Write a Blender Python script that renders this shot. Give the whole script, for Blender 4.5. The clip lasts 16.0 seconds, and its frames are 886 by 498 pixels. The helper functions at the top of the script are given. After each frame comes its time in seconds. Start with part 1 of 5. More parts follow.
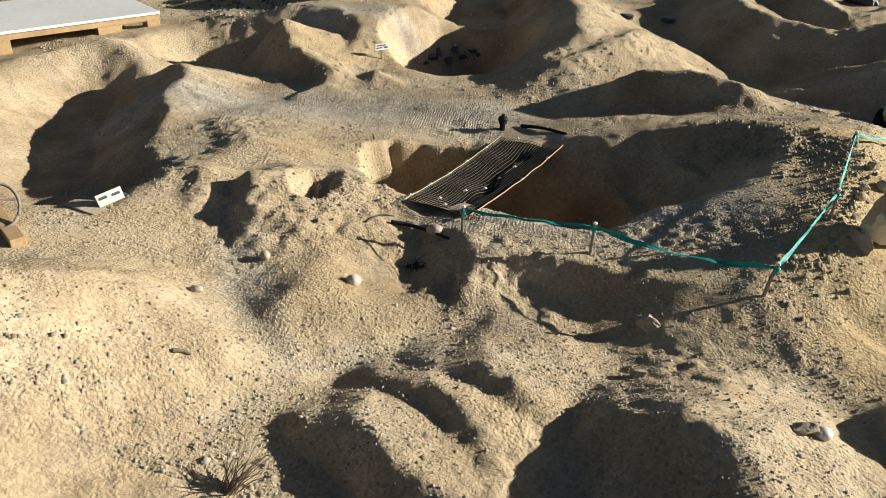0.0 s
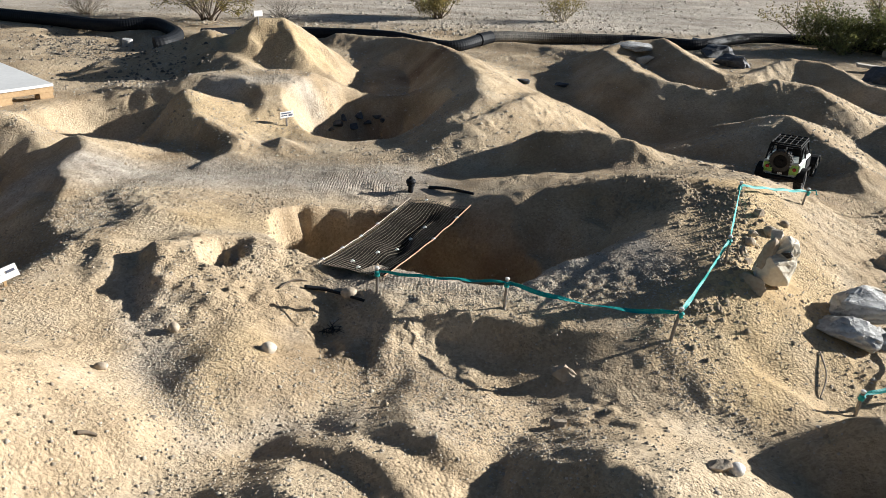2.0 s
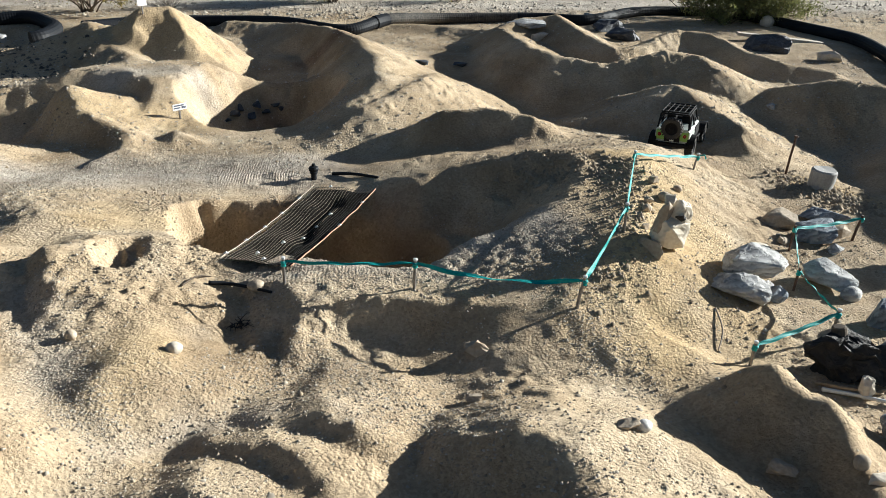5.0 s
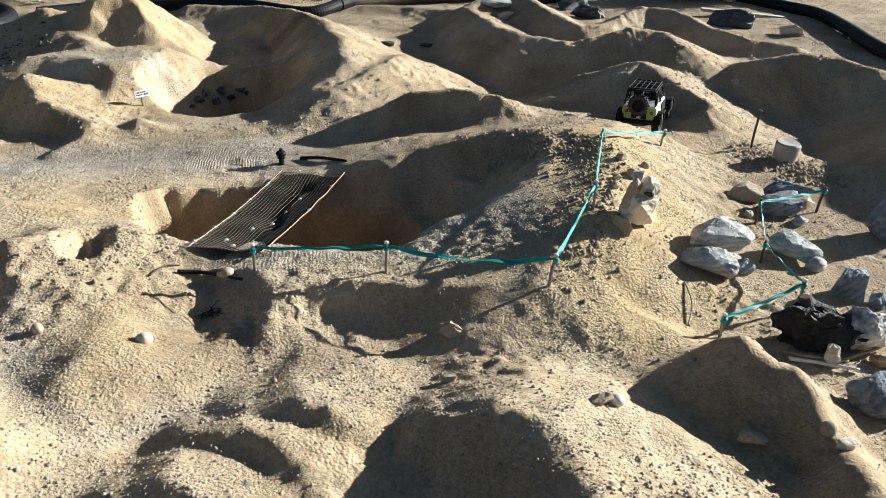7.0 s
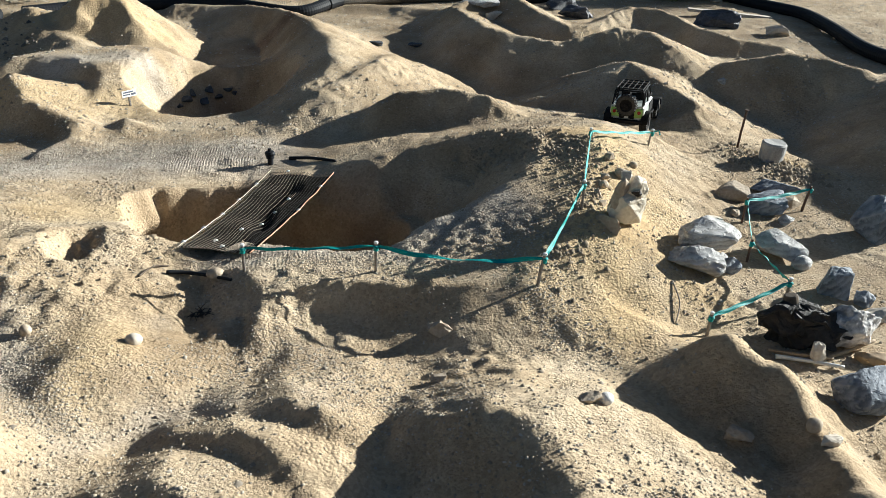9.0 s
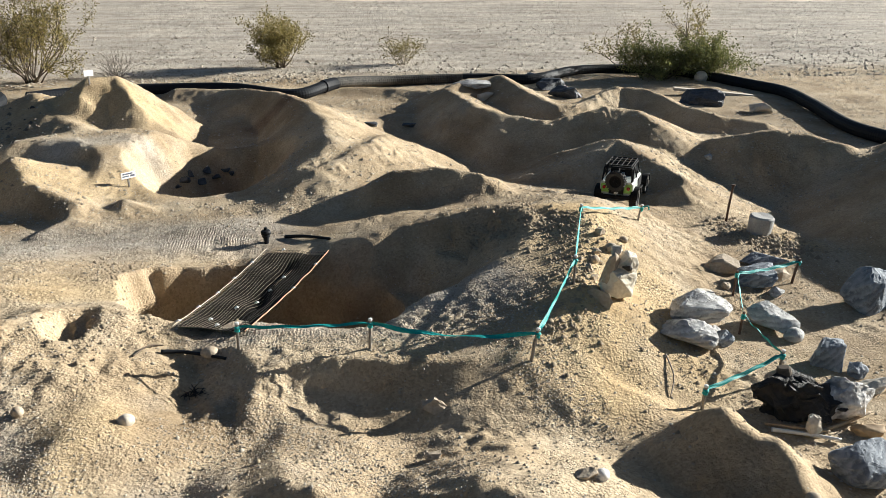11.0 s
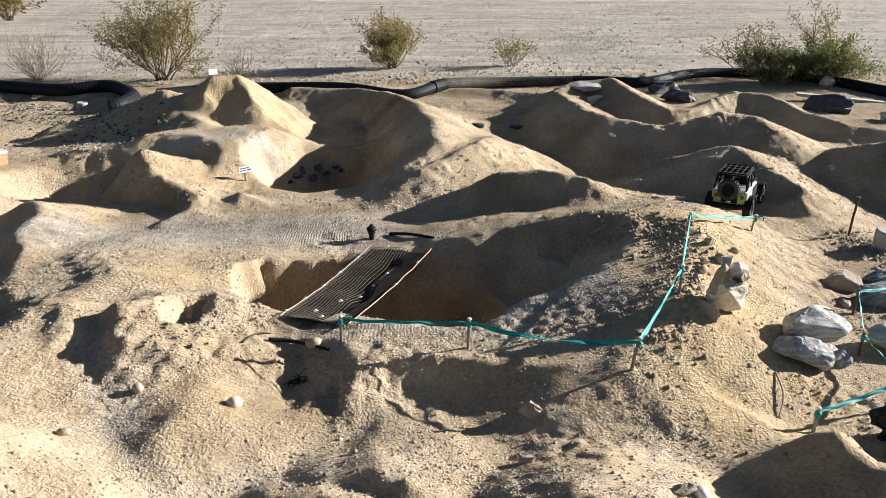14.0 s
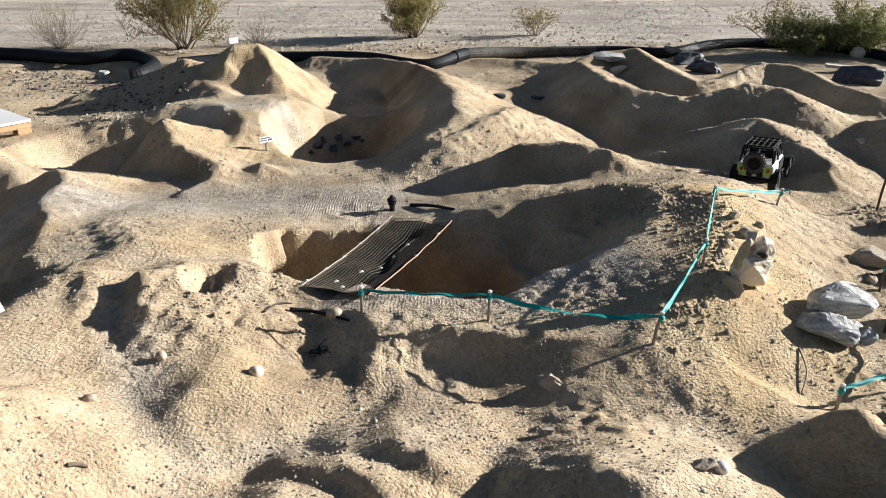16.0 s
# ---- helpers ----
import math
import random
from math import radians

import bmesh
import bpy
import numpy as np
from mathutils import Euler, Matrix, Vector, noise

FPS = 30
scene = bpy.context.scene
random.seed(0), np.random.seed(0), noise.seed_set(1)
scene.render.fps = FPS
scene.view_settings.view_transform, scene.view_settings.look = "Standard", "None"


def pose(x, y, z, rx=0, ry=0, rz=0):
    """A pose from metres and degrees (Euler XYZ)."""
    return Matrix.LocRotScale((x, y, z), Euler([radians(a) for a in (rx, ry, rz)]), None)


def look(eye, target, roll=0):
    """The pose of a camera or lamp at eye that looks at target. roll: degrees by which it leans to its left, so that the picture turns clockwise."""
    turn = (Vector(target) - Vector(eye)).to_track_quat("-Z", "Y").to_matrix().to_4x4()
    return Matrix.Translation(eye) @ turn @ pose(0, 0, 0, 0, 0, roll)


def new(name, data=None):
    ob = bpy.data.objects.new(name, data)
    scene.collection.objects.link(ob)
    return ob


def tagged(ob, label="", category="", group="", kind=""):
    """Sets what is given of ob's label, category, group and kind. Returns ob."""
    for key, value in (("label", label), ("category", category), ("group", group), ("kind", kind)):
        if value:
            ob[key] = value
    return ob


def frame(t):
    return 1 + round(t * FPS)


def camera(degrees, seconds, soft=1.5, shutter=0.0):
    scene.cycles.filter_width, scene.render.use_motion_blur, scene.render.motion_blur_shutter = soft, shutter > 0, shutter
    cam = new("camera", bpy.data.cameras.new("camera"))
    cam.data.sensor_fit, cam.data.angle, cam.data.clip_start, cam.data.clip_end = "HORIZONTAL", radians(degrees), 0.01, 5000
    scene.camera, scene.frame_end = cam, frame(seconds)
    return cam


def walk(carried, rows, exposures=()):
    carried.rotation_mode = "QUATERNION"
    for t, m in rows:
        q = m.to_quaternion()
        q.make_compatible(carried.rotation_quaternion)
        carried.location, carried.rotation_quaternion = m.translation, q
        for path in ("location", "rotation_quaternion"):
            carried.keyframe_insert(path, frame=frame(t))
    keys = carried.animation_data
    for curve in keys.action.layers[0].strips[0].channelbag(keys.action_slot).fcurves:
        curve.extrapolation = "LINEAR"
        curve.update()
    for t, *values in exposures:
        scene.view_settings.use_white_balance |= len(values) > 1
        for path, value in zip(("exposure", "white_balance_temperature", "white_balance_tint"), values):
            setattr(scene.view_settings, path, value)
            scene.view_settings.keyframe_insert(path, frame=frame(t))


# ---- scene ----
cam = camera(60.37, 16.0, 0.7)
PATH = [
    (0.0, pose(-0.000, 0.051, 1.395, 60.29, -1.42, 9.28)),
    (0.5, pose(-0.007, 0.055, 1.396, 62.70, -2.19, 6.88)),
    (1.0, pose(-0.006, 0.044, 1.395, 63.71, -1.75, 5.05)),
    (1.5, pose(-0.016, 0.037, 1.390, 64.10, -1.96, 2.91)),
    (2.0, pose(-0.013, 0.033, 1.391, 65.29, -2.11, 2.03)),
    (2.5, pose(-0.005, 0.030, 1.389, 65.47, -1.81, 0.38)),
    (3.0, pose(0.004, 0.026, 1.386, 65.31, -1.44, -0.98)),
    (3.5, pose(0.012, 0.026, 1.388, 65.18, -1.62, -2.90)),
    (4.0, pose(0.009, 0.029, 1.383, 64.95, -1.46, -4.22)),
    (4.2, pose(0.011, 0.030, 1.386, 64.77, -1.49, -5.00)),
    (6.5, pose(0.005, 0.031, 1.385, 63.58, -1.25, -6.09)),
    (7.0, pose(0.012, 0.033, 1.383, 63.02, -0.90, -8.12)),
    (7.5, pose(0.016, 0.039, 1.383, 62.82, -0.67, -8.86)),
    (8.0, pose(0.016, 0.034, 1.388, 63.04, -0.74, -8.91)),
    (8.5, pose(0.019, 0.026, 1.387, 62.59, -0.80, -8.93)),
    (9.0, pose(0.009, 0.026, 1.389, 62.98, -1.13, -8.94)),
    (9.5, pose(0.014, 0.027, 1.403, 64.67, -0.91, -8.98)),
    (9.7, pose(0.013, 0.017, 1.396, 66.02, -0.85, -9.79)),
    (11.8, pose(0.014, -0.003, 1.408, 68.81, -0.75, -8.48)),
    (12.0, pose(0.011, -0.004, 1.408, 68.74, -0.57, -7.56)),
    (12.5, pose(0.004, -0.006, 1.405, 68.38, -0.02, -4.99)),
    (13.0, pose(0.004, -0.007, 1.409, 68.98, 0.04, -3.20)),
    (13.5, pose(0.011, -0.012, 1.408, 69.20, -0.13, -2.61)),
    (14.0, pose(0.012, -0.009, 1.407, 68.70, -0.08, -1.51)),
    (14.5, pose(0.013, -0.006, 1.403, 68.51, 0.11, -1.11)),
    (15.0, pose(0.005, -0.008, 1.403, 67.74, 0.18, -0.43)),
    (15.5, pose(0.004, -0.002, 1.401, 66.81, 0.18, -0.54)),
    (16.0, pose(0.005, 0.002, 1.404, 66.55, -0.02, 0.01)),
]
EXPOSURES = [(0.0, 0.95, 6080, 6), (0.5, 0.96, 5980, 7), (1.0, 1.03, 5740, 8), (2.0, 1.17, 5660, 10), (4.0, 1.22, 5560, 8), (7.0, 1.31, 5580, 6), (9.5, 1.3, 5560, 6), (12.5, 1.31, 5960, 11), (14.0, 1.33, 5700, 12), (16.0, 1.33, 5660, 11)]
walk(cam, PATH, EXPOSURES)

# ---- light ----
SUN_TURN, SUN_RISE = 73.0, 16.5        # degrees clockwise from +y, degrees above the horizon
world = bpy.data.worlds.new("sky")
scene.world = world
world.use_nodes = True
wt = world.node_tree
sky = wt.nodes.new("ShaderNodeTexSky")
sky.sky_type = "NISHITA"
sky.sun_disc = False
sky.sun_elevation, sky.sun_rotation = radians(SUN_RISE), radians(SUN_TURN)
wt.links.new(sky.outputs[0], wt.nodes["Background"].inputs[0])
wt.nodes["Background"].inputs[1].default_value = 0.0235
sun = new("sun", bpy.data.lights.new("sun", "SUN"))
sun.data.energy, sun.data.angle, sun.data.color = 5.0, radians(0.55), (1.0, 0.908, 0.752)
to_sun = Vector((math.sin(radians(SUN_TURN)) * math.cos(radians(SUN_RISE)), math.cos(radians(SUN_TURN)) * math.cos(radians(SUN_RISE)), math.sin(radians(SUN_RISE))))
sun.matrix_world = look(to_sun * 30, (0, 0, 0))


# ---- materials ----
def nodes_of(name):
    m = bpy.data.materials.new(name)
    m.use_nodes = True
    return m, m.node_tree.nodes, m.node_tree.links, m.node_tree.nodes["Principled BSDF"]


def surface(name, dark, light, rough=0.8, scale=8.0, fine=90.0, bump=0.3, metal=0.0, depth=0.01, spread=0.35):
    """Two scales of mottling between two colours, with fine relief."""
    m, n, l, b = nodes_of(name)
    co = n.new("ShaderNodeTexCoord")
    big, small = n.new("ShaderNodeTexNoise"), n.new("ShaderNodeTexNoise")
    big.inputs["Scale"].default_value, big.inputs["Detail"].default_value = scale, 5
    small.inputs["Scale"].default_value, small.inputs["Detail"].default_value = fine, 6
    mixf = n.new("ShaderNodeMath")
    mixf.operation = "MULTIPLY_ADD"
    mixf.inputs[1].default_value = 0.5
    half = n.new("ShaderNodeMath")
    half.operation = "MULTIPLY"
    half.inputs[1].default_value = 0.5
    ramp = n.new("ShaderNodeValToRGB")
    ramp.color_ramp.elements[0].position, ramp.color_ramp.elements[1].position = 0.5 - spread / 2, 0.5 + spread / 2
    ramp.color_ramp.elements[0].color, ramp.color_ramp.elements[1].color = (*dark, 1), (*light, 1)
    bp = n.new("ShaderNodeBump")
    bp.inputs["Strength"].default_value, bp.inputs["Distance"].default_value = bump, depth
    for t in (big, small):
        l.new(co.outputs["Object"], t.inputs["Vector"])
    l.new(small.outputs["Fac"], half.inputs[0])
    l.new(big.outputs["Fac"], mixf.inputs[0])
    l.new(half.outputs[0], mixf.inputs[2])
    l.new(mixf.outputs[0], ramp.inputs[0])
    l.new(ramp.outputs[0], b.inputs["Base Color"])
    l.new(small.outputs["Fac"], bp.inputs["Height"])
    l.new(bp.outputs[0], b.inputs["Normal"])
    b.inputs["Roughness"].default_value, b.inputs["Metallic"].default_value = rough, metal
    return m


def sand_material():
    """Tan decomposed granite; where the ground is driven over and packed, or is desert flat, it is greyer."""
    m, n, l, b = nodes_of("sand")
    co = n.new("ShaderNodeTexCoord")

    def noise_at(scale, detail, rough=0.55):
        t = n.new("ShaderNodeTexNoise")
        t.inputs["Scale"].default_value, t.inputs["Detail"].default_value, t.inputs["Roughness"].default_value = scale, detail, rough
        l.new(co.outputs["Object"], t.inputs["Vector"])
        return t.outputs["Fac"]

    def ramp(src, stops):
        r = n.new("ShaderNodeValToRGB")
        while len(r.color_ramp.elements) < len(stops):
            r.color_ramp.elements.new(0.5)
        for e, (p, c) in zip(r.color_ramp.elements, stops):
            e.position, e.color = p, (*c, 1)
        l.new(src, r.inputs[0])
        return r.outputs[0]

    def mix(kind, fac, a, c):
        x = n.new("ShaderNodeMix")
        x.data_type, x.blend_type = "RGBA", kind
        for sock, v in ((x.inputs[0], fac), (x.inputs[6], a), (x.inputs[7], c)):
            if isinstance(v, (float, int)):
                sock.default_value = v
            elif isinstance(v, tuple):
                sock.default_value = (*v, 1)
            else:
                l.new(v, sock)
        return x.outputs[2]

    loose = ramp(noise_at(2.2, 6), [(0.32, (0.335, 0.250, 0.155)), (0.5, (0.430, 0.332, 0.216)), (0.70, (0.495, 0.400, 0.278))])
    packed = ramp(noise_at(3.0, 6), [(0.3, (0.37, 0.328, 0.275)), (0.7, (0.53, 0.48, 0.415))])
    at = n.new("ShaderNodeAttribute")
    at.attribute_name = "packed"
    wear = n.new("ShaderNodeMath")
    wear.operation = "MULTIPLY_ADD"
    wear.inputs[1].default_value, wear.use_clamp = 1.0, True
    jit = n.new("ShaderNodeMath")
    jit.operation = "MULTIPLY_ADD"
    jit.inputs[1].default_value, jit.inputs[2].default_value = 0.9, -0.45
    l.new(noise_at(6.0, 5), jit.inputs[0])
    l.new(at.outputs["Fac"], wear.inputs[0])
    l.new(jit.outputs[0], wear.inputs[2])
    base = mix("MIX", wear.outputs[0], loose, packed)
    # yellower sand, with sunlight on the lit faces mixed into the colour
    gold = n.new("ShaderNodeAttribute")
    gold.attribute_name = "sunlit_gold"
    base = mix("MIX", gold.outputs["Fac"], base, ramp(noise_at(5.0, 5), [(0.3, (0.44, 0.315, 0.165)), (0.7, (0.58, 0.445, 0.265))]))
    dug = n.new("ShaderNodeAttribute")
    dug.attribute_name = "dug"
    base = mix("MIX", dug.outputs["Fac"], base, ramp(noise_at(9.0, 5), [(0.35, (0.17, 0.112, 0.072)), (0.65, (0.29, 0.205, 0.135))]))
    grain = ramp(noise_at(110.0, 3, 0.6), [(0.30, (0.86, 0.85, 0.84)), (0.5, (1.0, 1.0, 1.0)), (0.70, (1.10, 1.10, 1.10))])
    base = mix("MULTIPLY", 1.0, base, grain)
    # pebbles lying in the dirt
    cells = n.new("ShaderNodeTexVoronoi")
    cells.inputs["Scale"].default_value = 95.0
    l.new(co.outputs["Object"], cells.inputs["Vector"])
    tone = ramp(cells.outputs["Color"], [(0.12, (0.60, 0.58, 0.56)), (0.45, (1.0, 1.0, 1.0)), (0.9, (1.32, 1.31, 1.29))])
    base = mix("MULTIPLY", 0.40, base, tone)
    # wheel-swept streaks on the packed flat
    long, streak = n.new("ShaderNodeMapping"), n.new("ShaderNodeTexNoise")
    long.inputs["Scale"].default_value = (0.25, 2.2, 1.0)
    l.new(co.outputs["Object"], long.inputs["Vector"])
    streak.inputs["Scale"].default_value, streak.inputs["Detail"].default_value, streak.inputs["Roughness"].default_value = 1.0, 7, 0.62
    l.new(long.outputs[0], streak.inputs["Vector"])
    base = mix("MULTIPLY", at.outputs["Fac"], base, ramp(streak.outputs["Fac"], [(0.34, (0.76, 0.73, 0.70)), (0.5, (1.0, 0.99, 0.98)), (0.66, (1.14, 1.13, 1.12))]))
    broad = ramp(noise_at(0.55, 7, 0.62), [(0.32, (0.74, 0.73, 0.72)), (0.5, (1.0, 1.0, 1.0)), (0.68, (1.16, 1.15, 1.13))])
    base = mix("MULTIPLY", 0.85, base, broad)
    l.new(base, b.inputs["Base Color"])
    b.inputs["Roughness"].default_value = 0.95
    b.inputs["Specular IOR Level"].default_value = 0.15
    fine, mid = n.new("ShaderNodeBump"), n.new("ShaderNodeBump")
    fine.inputs["Strength"].default_value, fine.inputs["Distance"].default_value = 1.0, 0.015
    mid.inputs["Strength"].default_value, mid.inputs["Distance"].default_value = 0.30, 0.010
    mid.invert = True
    l.new(cells.outputs["Distance"], mid.inputs["Height"])
    l.new(noise_at(80.0, 5, 0.62), fine.inputs["Height"])
    patch = n.new("ShaderNodeMapRange")
    patch.inputs["From Min"].default_value, patch.inputs["From Max"].default_value = 0.35, 0.62
    patch.inputs["To Min"].default_value, patch.inputs["To Max"].default_value = 0.22, 1.0
    l.new(noise_at(5.0, 6, 0.65), patch.inputs["Value"])
    l.new(patch.outputs[0], fine.inputs["Strength"])
    pebbly = n.new("ShaderNodeMapRange")
    pebbly.inputs["From Min"].default_value, pebbly.inputs["From Max"].default_value = 0.45, 0.65
    pebbly.inputs["To Min"].default_value, pebbly.inputs["To Max"].default_value = 0.04, 0.45
    l.new(noise_at(3.3, 6, 0.65), pebbly.inputs["Value"])
    l.new(pebbly.outputs[0], mid.inputs["Strength"])
    l.new(mid.outputs[0], fine.inputs["Normal"])
    # tread marks where the dirt is packed
    wave, tread, mask = n.new("ShaderNodeTexWave"), n.new("ShaderNodeBump"), n.new("ShaderNodeMapRange")
    wave.inputs["Scale"].default_value, wave.inputs["Distortion"].default_value, wave.inputs["Detail"].default_value = 24.0, 5.0, 3.0
    wave.inputs["Detail Scale"].default_value = 0.6
    l.new(co.outputs["Object"], wave.inputs["Vector"])
    mask.inputs["From Min"].default_value, mask.inputs["From Max"].default_value = 0.50, 0.62
    mask.inputs["To Max"].default_value = 0.45
    l.new(noise_at(2.6, 3), mask.inputs["Value"])
    both = n.new("ShaderNodeMath")
    both.operation = "MULTIPLY"
    l.new(mask.outputs[0], both.inputs[0])
    l.new(at.outputs["Fac"], both.inputs[1])
    l.new(both.outputs[0], tread.inputs["Strength"])
    tread.inputs["Distance"].default_value = 0.006
    l.new(wave.outputs["Fac"], tread.inputs["Height"])
    l.new(fine.outputs[0], tread.inputs["Normal"])
    l.new(tread.outputs[0], b.inputs["Normal"])
    return m


SAND = sand_material()

# ---- the ground: one sheet of heaped dirt ----
AX = np.concatenate([-2.4 - 0.013 * (1.033 ** np.arange(215, 0, -1) - 1) / 0.033, np.arange(-2.4, 3.2, 0.013), 3.2 + 0.013 * (1.033 ** np.arange(0, 215) - 1) / 0.033])
AY = [0.8]
while AY[0] > -60:
    AY.insert(0, AY[0] - max(0.02, 0.05 * (0.8 - AY[0])))
while AY[-1] < 400:
    AY.append(AY[-1] + max(0.010, 0.0048 * AY[-1], 0.03 * (AY[-1] - 12)))
AY = np.array(AY)
GX, GY = np.meshgrid(AX, AY)
GZ = np.zeros_like(GX)


def lattice(x, y, size, seed):
    """Smooth value noise, -1 to 1."""
    table = np.random.RandomState(seed).uniform(-1, 1, (256, 256))
    u, v = x / size, y / size
    i, j = np.floor(u).astype(int), np.floor(v).astype(int)
    a, b = u - i, v - j
    a, b = a * a * (3 - 2 * a), b * b * (3 - 2 * b)
    i, j = i % 256, j % 256
    i1, j1 = (i + 1) % 256, (j + 1) % 256
    return (table[i, j] * (1 - a) + table[i1, j] * a) * (1 - b) + (table[i, j1] * (1 - a) + table[i1, j1] * a) * b


def drop_off(path, x, y, left, right, r):
    best = np.full_like(x, -9.0)
    for (ax, ay, az), (bx, by, bz) in zip(path, path[1:]):
        ux, uy = bx - ax, by - ay
        n = math.hypot(ux, uy) + 1e-9
        s = np.clip(((x - ax) * ux + (y - ay) * uy) / n ** 2, 0, 1)
        dx, dy = x - ax - s * ux, y - ay - s * uy
        d = np.hypot(dx, dy) + 1e-9
        side = (ux * dy - uy * dx) / (n * d)
        slope = (left + right) / 2 + (left - right) / 2 * side
        best = np.maximum(best, az + s * (bz - az) - slope * (np.sqrt(d * d + r * r) - r))
    return best


def soft_max(a, b, k):
    h = np.clip(k - np.abs(a - b), 0, None) / k
    return np.maximum(a, b) + h * h * k / 4


def ridge(path, left, right, r, k):
    """A heaped crest along a line of (x, y, height), falling off to its left and right."""
    global GZ
    GZ = soft_max(GZ, drop_off(path, WX, WY, left, right, r), k)


def pit(path, radius, slope, k):
    """A dug hollow along a line of (x, y, floor)."""
    global GZ
    best = np.full_like(GX, 9.0)
    for (ax, ay, az), (bx, by, bz) in zip(path, path[1:]):
        ux, uy = bx - ax, by - ay
        s = np.clip(((WX - ax) * ux + (WY - ay) * uy) / (ux * ux + uy * uy + 1e-9), 0, 1)
        d = np.hypot(WX - ax - s * ux, WY - ay - s * uy)
        best = np.minimum(best, az + s * (bz - az) + slope * np.clip(d - radius, 0, None))
    GZ = -soft_max(-GZ, -best, k)


def shelf(path, radius, slope, k):
    """A flat-topped bank along a line of (x, y, top)."""
    global GZ
    best = np.full_like(GX, -9.0)
    for (ax, ay, az), (bx, by, bz) in zip(path, path[1:]):
        ux, uy = bx - ax, by - ay
        s = np.clip(((WX - ax) * ux + (WY - ay) * uy) / (ux * ux + uy * uy + 1e-9), 0, 1)
        d = np.hypot(WX - ax - s * ux, WY - ay - s * uy)
        best = np.maximum(best, az + s * (bz - az) - slope * np.clip(d - radius, 0, None))
    GZ = soft_max(GZ, best, k)


# wandering edges
WX = GX + 0.03 * lattice(GX, GY, 0.35, 1) + 0.012 * lattice(GX, GY, 0.11, 2) + 0.010 * lattice(GX, GY, 0.05, 14)
WY = GY + 0.03 * lattice(GX, GY, 0.35, 3) + 0.012 * lattice(GX, GY, 0.11, 4) + 0.010 * lattice(GX, GY, 0.05, 15)
# the ground left of the gully tilts towards the sun
GZ = GZ + 0.17 * np.clip(-GX - 0.1, 0, 1.7) * np.clip((3.6 - GY) / 0.7, 0, 1) * np.clip((GY - 0.2) / 0.8, 0, 1)
pit([(-2.75, 4.23, -0.170), (-2.49, 3.60, -0.170), (-2.19, 2.95, -0.090)], 0.290, 0.500, 0.060)  # left valley
pit([(0.95, 6.20, -0.050), (1.05, 5.40, -0.160), (1.65, 5.10, -0.150)], 0.280, 0.300, 0.050)  # right far hollow
pit([(2.75, 4.35, -0.080), (3.10, 4.45, -0.160), (3.50, 4.30, -0.180)], 0.260, 0.420, 0.050)  # right valley
pit([(2.97, 4.20, 0.052), (3.14, 3.83, -0.169), (3.63, 3.51, -0.205)], 0.287, 0.471, 0.050)  # right valley
pit([(0.04, 3.82, -0.011), (0.19, 4.16, -0.123)], 0.071, 0.369, 0.050)  # passage
pit([(0.02, 2.30, 0.000), (0.25, 2.09, -0.030), (0.46, 2.34, -0.060), (0.62, 2.12, 0.000)], 0.100, 0.420, 0.100)  # hollow before the berm
pit([(-3.03, 6.31, -0.050), (-2.80, 6.39, -0.050), (-2.67, 6.67, -0.020)], 0.250, 0.300, 0.060)  # shaded ground beside the cone
pit([(-4.09, 8.00, -0.060), (-3.30, 7.65, -0.060), (-3.12, 7.91, -0.030)], 0.250, 0.600, 0.060)  # ground below the pipe
pit([(-0.85, 6.60, -0.120), (-0.35, 6.50, -0.080)], 0.260, 0.550, 0.060)  # far bowl
ridge([(-2.22, 6.57, 0.300), (-2.42, 6.47, 0.220), (-2.67, 6.38, 0.140), (-2.98, 6.26, 0.080)], 0.360, 0.600, 0.050, 0.050)  # flank of the far spine
ridge([(-2.22, 6.57, 0.300), (-2.03, 6.46, 0.290), (-1.73, 6.19, 0.360), (-1.69, 6.36, 0.460), (-1.52, 6.40, 0.470), (-1.32, 6.27, 0.420), (-1.20, 6.31, 0.340), (-1.11, 6.46, 0.220)], 0.700, 0.850, 0.035, 0.050)  # far cone
ridge([(-2.18, 6.52, 0.300), (-1.92, 6.08, 0.250), (-1.66, 5.78, 0.200)], 0.300, 0.500, 0.020, 0.040)  # cone rib
shelf([(-1.81, 5.09, 0.200), (-1.74, 5.23, 0.200), (-1.48, 5.38, 0.190), (-1.20, 5.40, 0.160)], 0.240, 0.420, 0.050)  # terrace
shelf([(-1.78, 5.48, 0.160), (-1.36, 5.60, 0.180)], 0.200, 0.500, 0.050)  # ground behind the terrace
shelf([(-1.74, 3.34, 0.070), (-1.49, 3.50, 0.060), (-0.82, 3.75, 0.030), (-0.40, 3.92, 0.020)], 0.100, 0.300, 0.040)  # road
shelf([(-1.46, 2.93, 0.120), (-1.26, 3.00, 0.110), (-1.02, 3.04, 0.080)], 0.170, 0.300, 0.050)  # road bank
shelf([(-1.61, 2.88, 0.160), (-1.48, 2.95, 0.150), (-1.30, 3.03, 0.125), (-1.11, 3.09, 0.090)], 0.160, 0.250, 0.060)  # bank fill
ridge([(-1.92, 5.08, 0.140), (-2.21, 5.17, 0.130), (-2.54, 5.27, 0.120), (-2.47, 4.84, 0.150), (-2.77, 4.44, 0.160), (-2.78, 3.88, 0.170), (-2.67, 3.34, 0.180), (-2.47, 2.77, 0.200)], 0.550, 0.200, 0.050, 0.050)  # left bank
pit([(-2.32, 4.77, -0.160), (-1.86, 4.74, -0.170)], 0.160, 0.800, 0.050)  # left bowl
